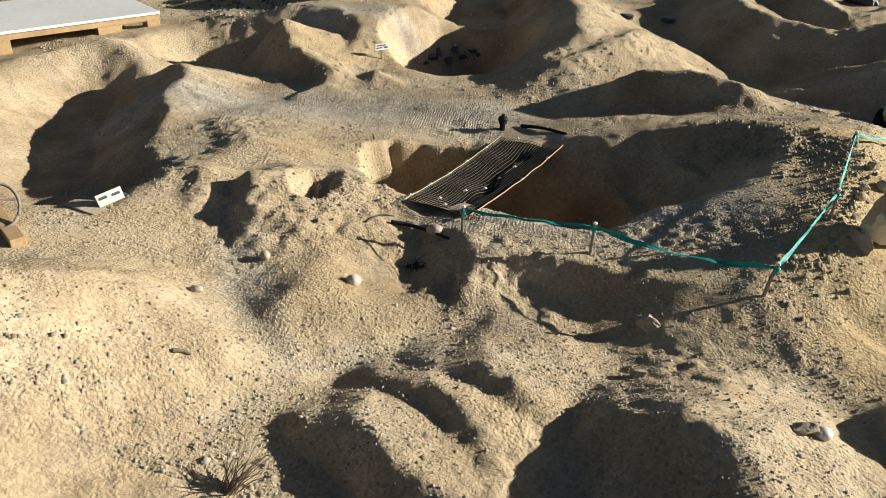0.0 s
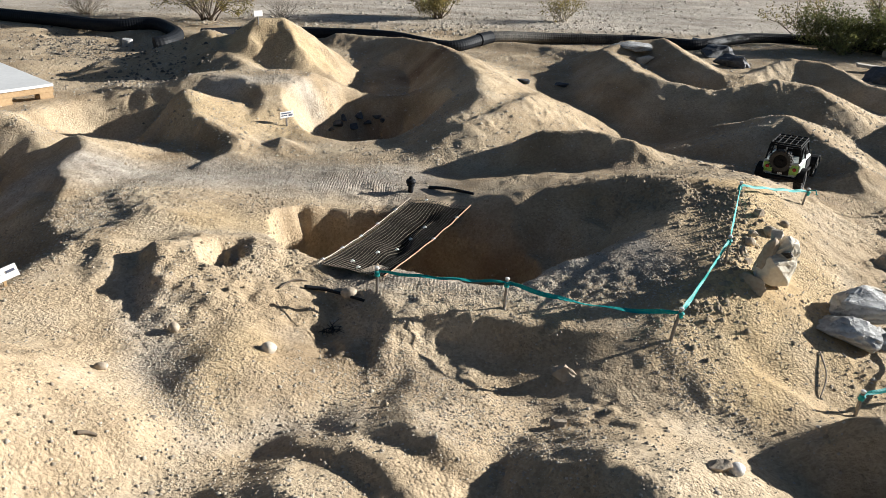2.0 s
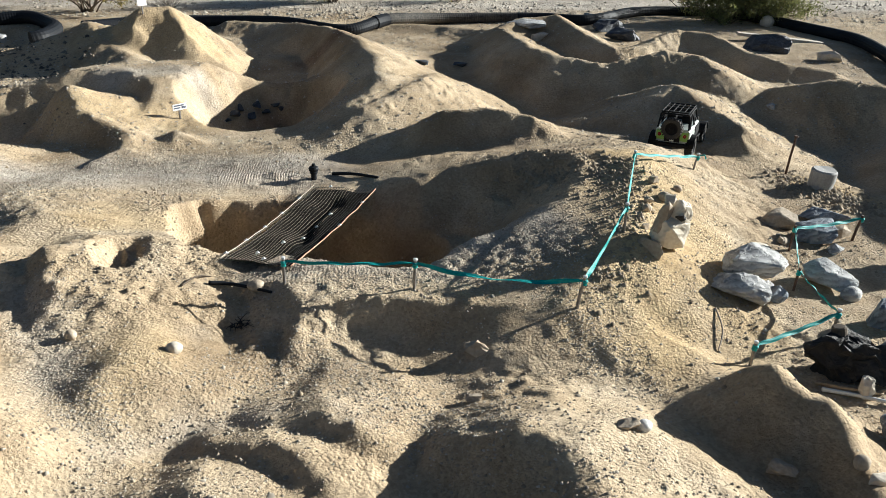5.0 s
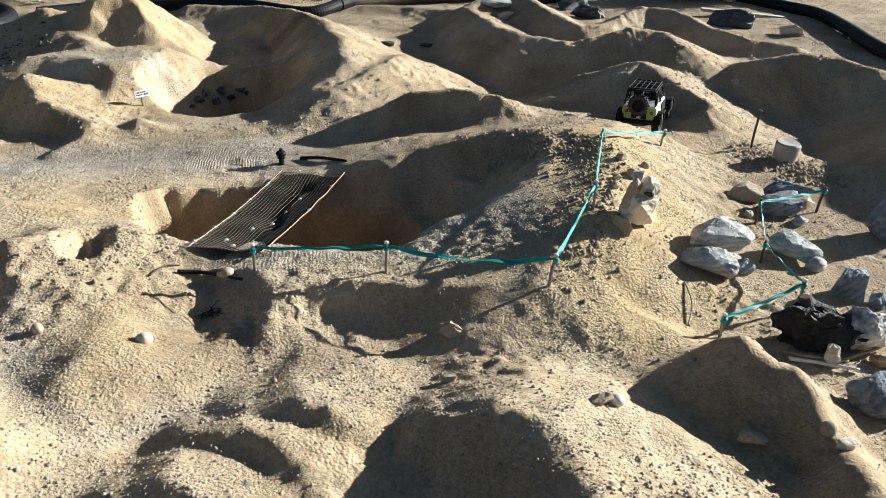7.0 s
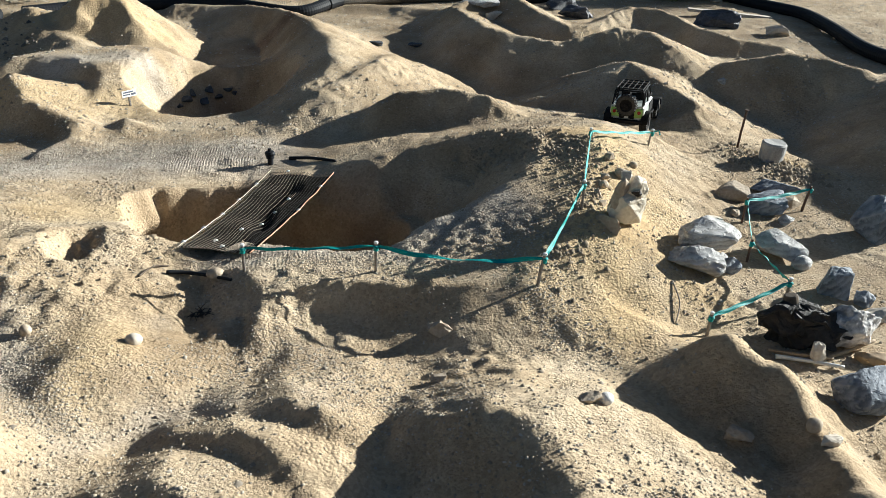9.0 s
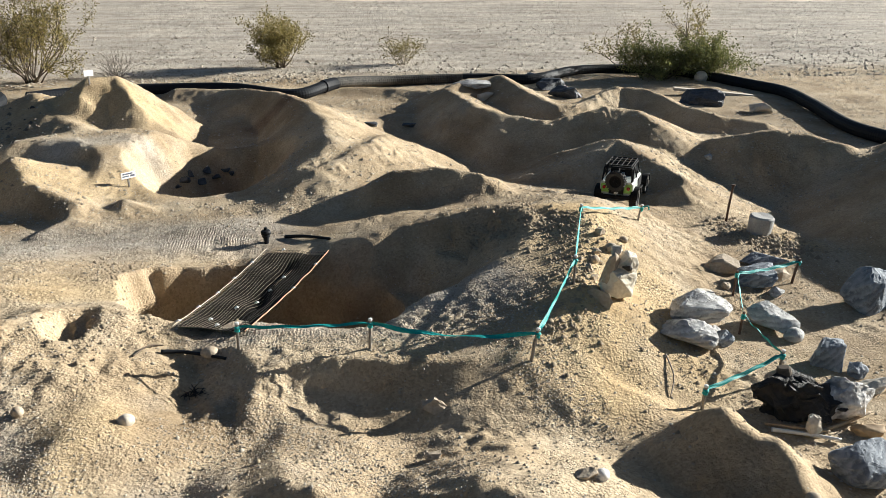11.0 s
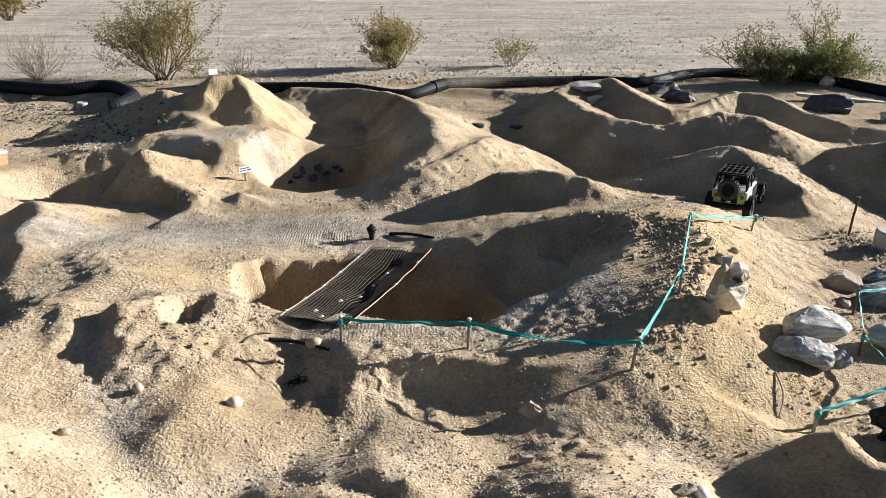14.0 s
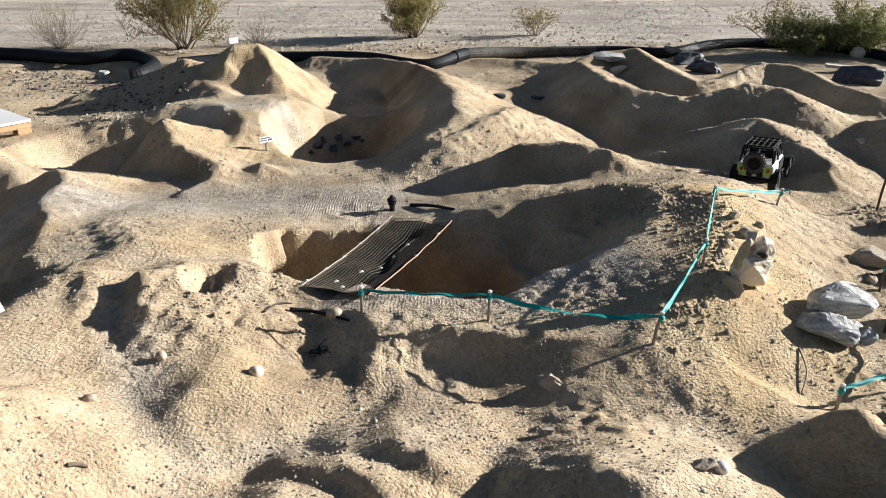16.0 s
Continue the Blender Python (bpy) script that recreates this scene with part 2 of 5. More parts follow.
ridge([(-1.38, 3.94, 0.020), (-1.31, 4.10, 0.050), (-1.35, 4.29, 0.090), (-1.64, 4.53, 0.160), (-1.78, 4.84, 0.220)], 1.100, 0.400, 0.030, 0.040)  # terrace spur
ridge([(-1.65, 2.61, 0.180), (-1.72, 2.86, 0.170), (-1.77, 3.17, 0.150), (-1.83, 3.32, 0.140), (-2.01, 3.51, 0.180), (-2.20, 3.74, 0.210), (-2.27, 3.88, 0.210)], 1.200, 0.350, 0.020, 0.030)  # crescent spur
ridge([(-1.33, 2.53, 0.200), (-1.65, 2.61, 0.180)], 1.200, 0.250, 0.020, 0.030)  # road lip
ridge([(-0.38, 4.46, 0.010), (-0.24, 4.57, 0.070), (-0.07, 4.70, 0.150), (0.11, 5.08, 0.220), (0.10, 5.64, 0.240), (-0.09, 6.42, 0.240), (-0.34, 7.17, 0.190), (-0.82, 7.82, 0.120), (-1.29, 7.98, 0.100)], 0.550, 0.420, 0.050, 0.050)  # bowl rim
ridge([(-0.27, 4.39, 0.010), (-0.10, 4.46, 0.090), (0.04, 4.59, 0.150), (0.23, 4.85, 0.190), (0.40, 5.18, 0.190), (0.51, 5.49, 0.150)], 0.500, 0.450, 0.040, 0.050)  # knoll
pit([(-0.72, 6.94, -0.050), (-0.66, 6.16, -0.120)], 0.200, 0.950, 0.040)  # bowl side
pit([(-0.72, 5.05, -0.360), (-0.62, 5.40, -0.360)], 0.180, 1.500, 0.030)  # dark far pit
ridge([(-1.09, 4.31, 0.050), (-1.07, 4.36, 0.070)], 0.500, 0.450, 0.020, 0.030)  # sign knob
ridge([(-0.09, 8.08, 0.020), (0.33, 8.15, 0.050), (0.80, 8.05, 0.060), (1.22, 7.62, 0.080)], 0.400, 0.350, 0.030, 0.040)  # far bank
ridge([(1.30, 7.28, 0.180), (1.61, 7.59, 0.220), (1.89, 7.58, 0.250), (1.97, 6.80, 0.200), (2.18, 6.47, 0.140), (2.41, 6.56, 0.150), (2.85, 6.91, 0.220), (3.09, 6.82, 0.220), (3.20, 6.25, 0.180), (3.40, 5.96, 0.130), (3.70, 5.79, 0.100)], 0.500, 0.620, 0.030, 0.050)  # far peak
ridge([(1.28, 7.04, 0.220), (1.33, 6.23, 0.200), (1.51, 5.96, 0.180), (1.87, 5.77, 0.150), (2.02, 5.76, 0.180), (2.32, 5.78, 0.260), (2.51, 5.70, 0.260), (2.53, 5.32, 0.220), (2.56, 5.18, 0.140)], 0.450, 0.620, 0.030, 0.050)  # far rib
ridge([(1.48, 4.83, 0.000), (1.73, 4.80, 0.080), (1.96, 4.82, 0.160), (2.11, 4.96, 0.200), (2.13, 4.57, 0.180), (2.16, 4.31, 0.150), (2.19, 4.08, 0.060)], 0.420, 0.620, 0.025, 0.040)  # layered mound
ridge([(2.90, 5.10, 0.140), (3.06, 4.95, 0.200), (3.26, 4.89, 0.240), (3.45, 4.82, 0.230), (3.61, 4.62, 0.200)], 0.400, 0.800, 0.030, 0.050)  # right valley rim
ridge([(3.59, 4.59, 0.060), (3.01, 3.38, -0.048), (3.23, 3.18, 0.133)], 0.520, 0.888, 0.054, 0.050)  # east bank, mostly out of view, added to cast shade on the right valley
ridge([(4.06, 4.38, 0.348), (3.41, 3.31, 0.362), (3.23, 2.77, 0.277), (3.08, 2.23, 0.198)], 0.341, 0.570, 0.024, 0.050)  # far side of the right valley, unseen, added to throw its shadow
ridge([(0.11, 4.33, 0.050), (0.27, 4.27, 0.081), (0.46, 4.29, 0.219), (0.69, 4.23, 0.233), (0.92, 4.09, 0.237), (1.17, 4.31, 0.095), (1.12, 3.87, 0.117)], 0.615, 0.793, 0.028, 0.050)  # passage mound
ridge([(1.12, 2.90, 0.077), (1.04, 2.51, -0.050), (0.78, 2.27, 0.096), (0.76, 2.05, 0.039)], 0.122, 0.289, 0.121, 0.050)  # hill shoulder
ridge([(0.79, 1.83, 0.000), (0.78, 1.95, 0.040), (0.74, 2.07, 0.090), (0.69, 2.17, 0.125)], 0.500, 0.320, 0.050, 0.050)  # hill nose front
ridge([(0.89, 3.28, 0.336), (0.66, 3.50, 0.188), (0.35, 3.46, 0.125), (0.16, 3.52, 0.009), (-0.11, 3.60, -0.002)], 0.286, 1.261, 0.020, 0.050)  # pit back crest
ridge([(0.86, 3.40, 0.250), (1.00, 3.34, 0.260), (1.18, 3.30, 0.270), (1.32, 3.26, 0.220)], 0.420, 0.480, 0.050, 0.050)  # hill brow
ridge([(0.69, 2.18, 0.120), (0.80, 2.36, 0.160), (0.97, 2.57, 0.210)], 0.200, 0.460, 0.050, 0.050)  # tape crest
ridge([(0.97, 2.57, 0.210), (1.09, 2.90, 0.250), (1.20, 3.17, 0.275), (1.40, 3.51, 0.240)], 0.190, 0.460, 0.060, 0.050)  # hill crown
ridge([(0.79, 3.40, 0.220), (0.60, 3.28, 0.045), (0.48, 3.24, 0.078), (0.15, 2.89, -0.042)], 0.211, 0.462, 0.050, 0.050)  # hill nose
shelf([(-0.22, 2.45, 0.125), (0.17, 2.43, 0.120), (0.63, 2.36, 0.115)], 0.170, 0.900, 0.050)  # tape berm top
ridge([(-0.96, 2.11, 0.180), (-0.98, 2.24, 0.225), (-1.06, 2.45, 0.255)], 1.100, 0.220, 0.020, 0.030)  # left spur
ridge([(-0.91, 2.49, 0.240), (-0.85, 2.52, 0.220), (-0.79, 2.57, 0.190), (-0.71, 2.61, 0.150)], 0.300, 0.380, 0.030, 0.030)  # left spur top
pit([(-0.83, 2.46, 0.130), (-0.86, 2.58, 0.140)], 0.006, 1.200, 0.010)  # tyre groove
pit([(-0.81, 2.52, 0.130), (-0.82, 2.61, 0.140)], 0.006, 1.200, 0.010)  # tyre groove
ridge([(-1.21, 2.26, 0.200), (-1.22, 2.34, 0.220), (-1.26, 2.47, 0.230)], 0.600, 0.500, 0.020, 0.030)  # outer spur
ridge([(-0.64, 2.25, 0.125), (-0.67, 1.80, 0.175), (-0.62, 1.70, 0.100)], 0.600, 0.400, 0.080, 0.050)  # track bulge
ridge([(-0.64, 2.40, -0.006), (-0.64, 2.04, 0.130), (-0.67, 1.88, 0.139), (-0.70, 1.75, 0.130)], 0.516, 0.374, 0.100, 0.060)  # sunlit bulge
pit([(-0.38, 2.31, 0.040), (-0.42, 2.23, 0.030), (-0.43, 2.13, 0.040)], 0.030, 0.500, 0.040)  # gully
ridge([(-0.29, 1.99, 0.020), (-0.24, 2.14, 0.080), (-0.24, 2.25, 0.120), (-0.28, 2.38, 0.130), (-0.12, 2.48, 0.120)], 1.000, 0.350, 0.020, 0.030)  # berm end
ridge([(0.11, 1.64, 0.044), (0.25, 1.55, 0.119), (0.41, 1.48, 0.189), (0.49, 1.39, 0.208), (0.52, 1.33, 0.205), (0.51, 1.15, 0.228), (0.34, 0.90, 0.294)], 0.356, 0.649, 0.020, 0.050)  # near mound
ridge([(0.82, 1.82, -0.015), (0.96, 1.72, 0.095), (1.05, 1.67, 0.138), (1.11, 1.68, 0.215), (1.18, 1.60, 0.175), (1.22, 1.59, 0.180), (1.26, 1.36, 0.081), (1.16, 1.05, 0.172)], 1.033, 0.831, 0.027, 0.050)  # near right mound
ridge([(-1.09, 1.03, 0.269), (-1.21, 1.33, 0.476)], 0.375, 0.684, 0.042, 0.050)  # corner hump
pit([(-0.21, 1.70, -0.010), (-0.32, 1.61, -0.010), (-0.43, 1.55, 0.020)], 0.050, 0.550, 0.030)  # wash
pit([(-0.21, 1.46, -0.010), (-0.34, 1.44, 0.000)], 0.050, 0.550, 0.030)  # wash
ridge([(-0.22, 1.68, 0.100), (-0.14, 1.68, 0.130), (-0.07, 1.62, 0.125), (-0.00, 1.58, 0.080)], 0.300, 1.100, 0.020, 0.030)  # low hump
ridge([(-0.36, 1.59, 0.100), (-0.26, 1.58, 0.120), (-0.19, 1.52, 0.125), (-0.13, 1.45, 0.110), (-0.07, 1.42, 0.060)], 0.320, 0.900, 0.020, 0.030)  # lower hump
ridge([(-0.50, 1.36, 0.120), (-0.40, 1.36, 0.150), (-0.29, 1.27, 0.150), (-0.22, 1.23, 0.130), (-0.13, 1.19, 0.110)], 0.350, 1.000, 0.020, 0.030)  # bottom hump
pit([(1.70, 4.10, 0.000), (1.90, 4.32, 0.010)], 0.170, 0.700, 0.040)  # flat where the truck stands
pit([(-2.61, 3.93, -0.090), (-2.51, 3.61, -0.110), (-2.29, 3.12, -0.070), (-2.03, 2.64, 0.000), (-1.78, 2.46, 0.040)], 0.110, 0.620, 0.040)  # valley under the crescent
pit([(-0.52, 2.84, -0.360), (-0.61, 3.18, -0.360), (-0.11, 3.20, -0.360), (0.16, 3.10, -0.350), (0.10, 2.92, -0.350), (-0.52, 2.84, -0.360)], 0.160, 6.000, 0.015)  # net pit
pit([(0.10, 3.08, -0.250), (0.34, 3.14, -0.100), (0.56, 3.24, 0.060)], 0.120, 0.800, 0.050)  # slope into the net pit
shelf([(-0.56, 2.50, 0.100), (-0.40, 2.46, 0.110), (-0.23, 2.42, 0.125)], 0.040, 1.300, 0.030)  # pit rim under the net
pit([(-2.62, 5.12, 0.070), (-3.00, 4.72, 0.050), (-3.70, 4.05, 0.000)], 0.150, 0.400, 0.040)  # before the platform
pit([(-3.05, 5.50, 0.050), (-3.80, 4.75, 0.030)], 0.420, 0.600, 0.040)  # under the platform


def along(path, x, y):
    """Distance from a line in plan."""
    best = np.full_like(x, 99.0)
    for (ax, ay), (bx, by) in zip(path, path[1:]):
        ux, uy = bx - ax, by - ay
        s = np.clip(((x - ax) * ux + (y - ay) * uy) / (ux * ux + uy * uy + 1e-9), 0, 1)
        best = np.minimum(best, np.hypot(x - ax - s * ux, y - ay - s * uy))
    return best


PACKED = np.clip((GY - 0.03 * GX - 9.0) / 0.8, 0, 1)
PACKED = np.maximum(PACKED, np.clip(1.25 - along([(-2.112, 3.542), (-1.482, 3.727), (-0.923, 3.844), (-0.353, 3.875)], GX, GY) / 0.32, 0, 1))
PACKED = np.maximum(PACKED, 0.8 * np.clip(1.2 - along([(-0.248, 2.560), (0.226, 2.595), (0.690, 2.729)], GX, GY) / 0.22, 0, 1))
PACKED = np.maximum(PACKED, 0.45 * np.clip(1.2 - along([(-1.070, 2.252), (-0.878, 1.860), (-0.633, 1.644), (-0.308, 1.736)], GX, GY) / 0.10, 0, 1))
PACKED = np.maximum(PACKED, 0.7 * np.clip(1.3 - along([(-1.72, 5.32), (-1.30, 5.37), (-1.15, 5.37)], GX, GY) / 0.15, 0, 1))
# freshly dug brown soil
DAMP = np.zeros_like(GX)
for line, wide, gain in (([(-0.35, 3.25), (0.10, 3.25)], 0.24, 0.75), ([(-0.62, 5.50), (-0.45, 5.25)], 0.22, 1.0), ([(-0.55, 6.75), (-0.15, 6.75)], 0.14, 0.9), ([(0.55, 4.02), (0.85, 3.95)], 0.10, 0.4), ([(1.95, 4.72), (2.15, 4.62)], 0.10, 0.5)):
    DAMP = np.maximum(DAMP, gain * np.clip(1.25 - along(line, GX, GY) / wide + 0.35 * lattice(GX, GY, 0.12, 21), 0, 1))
# golden sand of hill and dug dirt; other sunlit faces are painted lighter too
SUNLIT_GOLD = np.zeros_like(GX)
for line, wide, gain in (([(1.20, 3.20), (1.05, 2.60), (0.95, 2.10)], 0.24, 0.9), ([(1.25, 2.70), (1.25, 2.20)], 0.22, 0.8), ([(-1.10, 2.95), (-0.75, 3.00)], 0.16, 0.6), ([(-0.66, 2.05), (-0.70, 1.75)], 0.12, 0.6), ([(2.30, 3.60), (2.48, 3.35)], 0.12, 1.0), ([(-1.60, 4.70), (-1.00, 4.75)], 0.22, 0.6), ([(-2.00, 6.30), (-1.30, 6.20)], 0.25, 0.6)):
    SUNLIT_GOLD = np.maximum(SUNLIT_GOLD, gain * np.clip(1.4 - along(line, GX, GY) / wide + 0.4 * lattice(GX, GY, 0.15, 22), 0, 1))
LUMPY = (0.75 + 0.45 * lattice(GX, GY, 0.6, 10)) * (1 - 0.55 * PACKED)
# crumbly ground, against faces worn smooth by wheels
CRUMBLY = 0.45 + 1.1 * lattice(GX, GY, 0.36, 13) + 0.5 * lattice(GX, GY, 0.14, 16)
for line, wide, gain in (([(-0.95, 2.30), (-0.55, 2.30), (-0.75, 1.95)], 0.25, 1.0), ([(1.10, 3.20), (0.72, 3.10), (0.85, 2.45), (0.78, 1.95)], 0.20, 0.4), ([(-1.15, 3.25), (-0.70, 3.45), (-0.55, 3.65)], 0.16, 0.6), ([(-0.25, 2.20), (0.10, 2.15)], 0.14, 0.8), ([(0.35, 2.45), (0.80, 2.50)], 0.16, 0.5)):
    CRUMBLY = CRUMBLY + gain * np.clip(1.3 - along(line, GX, GY) / wide, 0, 1)
for line, wide in (([(-0.20, 3.20), (0.60, 3.20)], 0.40), ([(-0.72, 1.85), (-0.62, 2.05)], 0.16), ([(0.20, 4.20), (0.80, 4.05)], 0.22), ([(-1.75, 4.25), (-1.55, 4.15)], 0.25), ([(0.9, 5.5), (1.8, 5.2)], 0.45), ([(-0.35, 5.2), (-0.30, 6.2)], 0.4), ([(-1.6, 1.5), (-0.9, 1.5)], 0.3), ([(-0.88, 2.40), (-0.72, 2.42)], 0.09)):
    CRUMBLY = CRUMBLY * (1 - 0.85 * np.clip(1.4 - along(line, GX, GY) / wide, 0, 1))
CRUMBLY = np.clip(0.95 * CRUMBLY, 0.04, 1.6) * (1 - 0.35 * PACKED)
NEAR = np.clip((13 - np.hypot(GX, GY)) / 4, 0.25, 1) * np.clip((GY + 3) / 3, 0.15, 1)
GZ = GZ + NEAR * (0.010 * lattice(GX, GY, 0.5, 5) + LUMPY * (0.007 * lattice(GX, GY, 0.19, 6) + 0.004 * lattice(GX, GY, 0.10, 9)) + CRUMBLY * (0.007 * np.clip(lattice(GX, GY, 0.075, 7), 0, 1) ** 1.5 + 0.0062 * np.abs(lattice(GX, GY, 0.042, 12)) + 0.0042 * lattice(GX, GY, 0.026, 8)))


def height(x, y):
    """The ground's height at a place."""
    i = min(max(int(np.searchsorted(AX, x)), 1), len(AX) - 1)
    j = min(max(int(np.searchsorted(AY, y)), 1), len(AY) - 1)
    a, b = (x - AX[i - 1]) / (AX[i] - AX[i - 1]), (y - AY[j - 1]) / (AY[j] - AY[j - 1])
    return float((GZ[j - 1, i - 1] * (1 - a) + GZ[j - 1, i] * a) * (1 - b) + (GZ[j, i - 1] * (1 - a) + GZ[j, i] * a) * b)


def heights(x, y):
    """The same for arrays."""
    i, j = np.clip(np.searchsorted(AX, x), 1, len(AX) - 1), np.clip(np.searchsorted(AY, y), 1, len(AY) - 1)
    a, b = (x - AX[i - 1]) / (AX[i] - AX[i - 1]), (y - AY[j - 1]) / (AY[j] - AY[j - 1])
    return (GZ[j - 1, i - 1] * (1 - a) + GZ[j - 1, i] * a) * (1 - b) + (GZ[j, i - 1] * (1 - a) + GZ[j, i] * a) * b


def sheet_mesh(name, X, Y, Z):
    ny, nx = X.shape
    me = bpy.data.meshes.new(name)
    idx = np.arange(nx * ny).reshape(ny, nx)
    quads = np.stack([idx[:-1, :-1], idx[:-1, 1:], idx[1:, 1:], idx[1:, :-1]], -1).reshape(-1, 4)
    me.vertices.add(nx * ny)
    me.vertices.foreach_set("co", np.stack([X, Y, Z], -1).reshape(-1))
    me.loops.add(quads.size)
    me.loops.foreach_set("vertex_index", quads.reshape(-1).astype(np.int32))
    me.polygons.add(len(quads))
    me.polygons.foreach_set("loop_start", np.arange(0, quads.size, 4, dtype=np.int32))
    me.polygons.foreach_set("loop_total", np.full(len(quads), 4, dtype=np.int32))
    me.polygons.foreach_set("use_smooth", np.ones(len(quads), dtype=bool))
    me.update(calc_edges=True)
    return me


ground = new("ground", sheet_mesh("ground", GX, GY, GZ))
ground.data.materials.append(SAND)


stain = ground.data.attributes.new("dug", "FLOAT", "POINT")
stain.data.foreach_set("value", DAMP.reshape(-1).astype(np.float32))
sunlit_gold = ground.data.attributes.new("sunlit_gold", "FLOAT", "POINT")
sunlit_gold.data.foreach_set("value", SUNLIT_GOLD.reshape(-1).astype(np.float32))
mark = ground.data.attributes.new("packed", "FLOAT", "POINT")
mark.data.foreach_set("value", PACKED.reshape(-1).astype(np.float32))
tagged(ground, "heaped tan desert dirt of a small vehicle course", "ground", kind="structure")


# ---- making things ----
def part(name, bm, material, parent=None, label="", smooth=False):
    """One bmesh as one mesh object, under a thing where one is given."""
    me = bpy.data.meshes.new(name)
    bm.normal_update()
    bm.to_mesh(me)
    bm.free()
    if smooth:
        me.polygons.foreach_set("use_smooth", np.ones(len(me.polygons), dtype=bool))
    me.materials.append(material)
    ob = new(name, me)
    if parent is not None:
        ob.parent = parent
    if label:
        ob["label"] = label
    return ob


def thing(name, x, y, z, label, category, group="", turn=0.0):
    e = new(name)
    e.empty_display_size = 0.05
    e.matrix_basis = pose(x, y, z, 0, 0, turn)
    return tagged(e, label, category, group)


def box(bm, cx, cy, cz, sx, sy, sz, m=None, bevel=0.0):
    r = bmesh.ops.create_cube(bm, size=1)["verts"]
    bmesh.ops.scale(bm, vec=(sx, sy, sz), verts=r)
    if bevel:
        ed = list({e for v in r for e in v.link_edges})
        r = list({v for f in bmesh.ops.bevel(bm, geom=ed, offset=bevel, segments=2, affect="EDGES", profile=0.6)["faces"] for v in f.verts})
    bmesh.ops.translate(bm, vec=(cx, cy, cz), verts=r)
    if m is not None:
        bmesh.ops.transform(bm, matrix=m, verts=r)
    return r


def tube(bm, points, radius, sides=8, caps=True, closed=False):
    """A round bar along points; radius: a number or one for each point."""
    pts = [Vector(p) for p in points]
    rad = radius if isinstance(radius, (list, tuple)) else [radius] * len(pts)
    rings = []
    up = Vector((0, 0, 1))
    for i, p in enumerate(pts):
        a, b = pts[max(i - 1, 0)], pts[min(i + 1, len(pts) - 1)]
        d = (b - a).normalized()
        s = d.cross(up if abs(d.z) < 0.95 else Vector((1, 0, 0))).normalized()
        u = s.cross(d)
        rings.append([bm.verts.new(p + rad[i] * (math.cos(k * math.tau / sides) * s + math.sin(k * math.tau / sides) * u)) for k in range(sides)])
    for r0, r1 in zip(rings, rings[1:]):
        for k in range(sides):
            bm.faces.new((r0[k], r0[(k + 1) % sides], r1[(k + 1) % sides], r1[k]))
    if caps:
        bm.faces.new(rings[0][::-1])
        bm.faces.new(rings[-1])


def lathe(bm, profile, sides=24, m=None, caps=True):
    """A turned body from (radius, height) pairs, about z."""
    rings = []
    for r, z in profile:
        rings.append([bm.verts.new((r * math.cos(k * math.tau / sides), r * math.sin(k * math.tau / sides), z)) for k in range(sides)])
    for r0, r1 in zip(rings, rings[1:]):
        for k in range(sides):
            bm.faces.new((r0[k], r0[(k + 1) % sides], r1[(k + 1) % sides], r1[k]))
    if caps:
        bm.faces.new(rings[0][::-1])
        bm.faces.new(rings[-1])
    if m is not None:
        bmesh.ops.transform(bm, matrix=m, verts=[v for r in rings for v in r])


def curve_through(points, steps=8):
    """A smooth line through points."""
    p = [Vector(q) for q in points]
    out = []
    for i in range(len(p) - 1):
        a, b, c, d = p[max(i - 1, 0)], p[i], p[i + 1], p[min(i + 2, len(p) - 1)]
        for k in range(steps):
            t = k / steps
            out.append(0.5 * ((2 * b) + (c - a) * t + (2 * a - 5 * b + 4 * c - d) * t * t + (3 * b - a - 3 * c + d) * t ** 3))
    return out + [p[-1]]


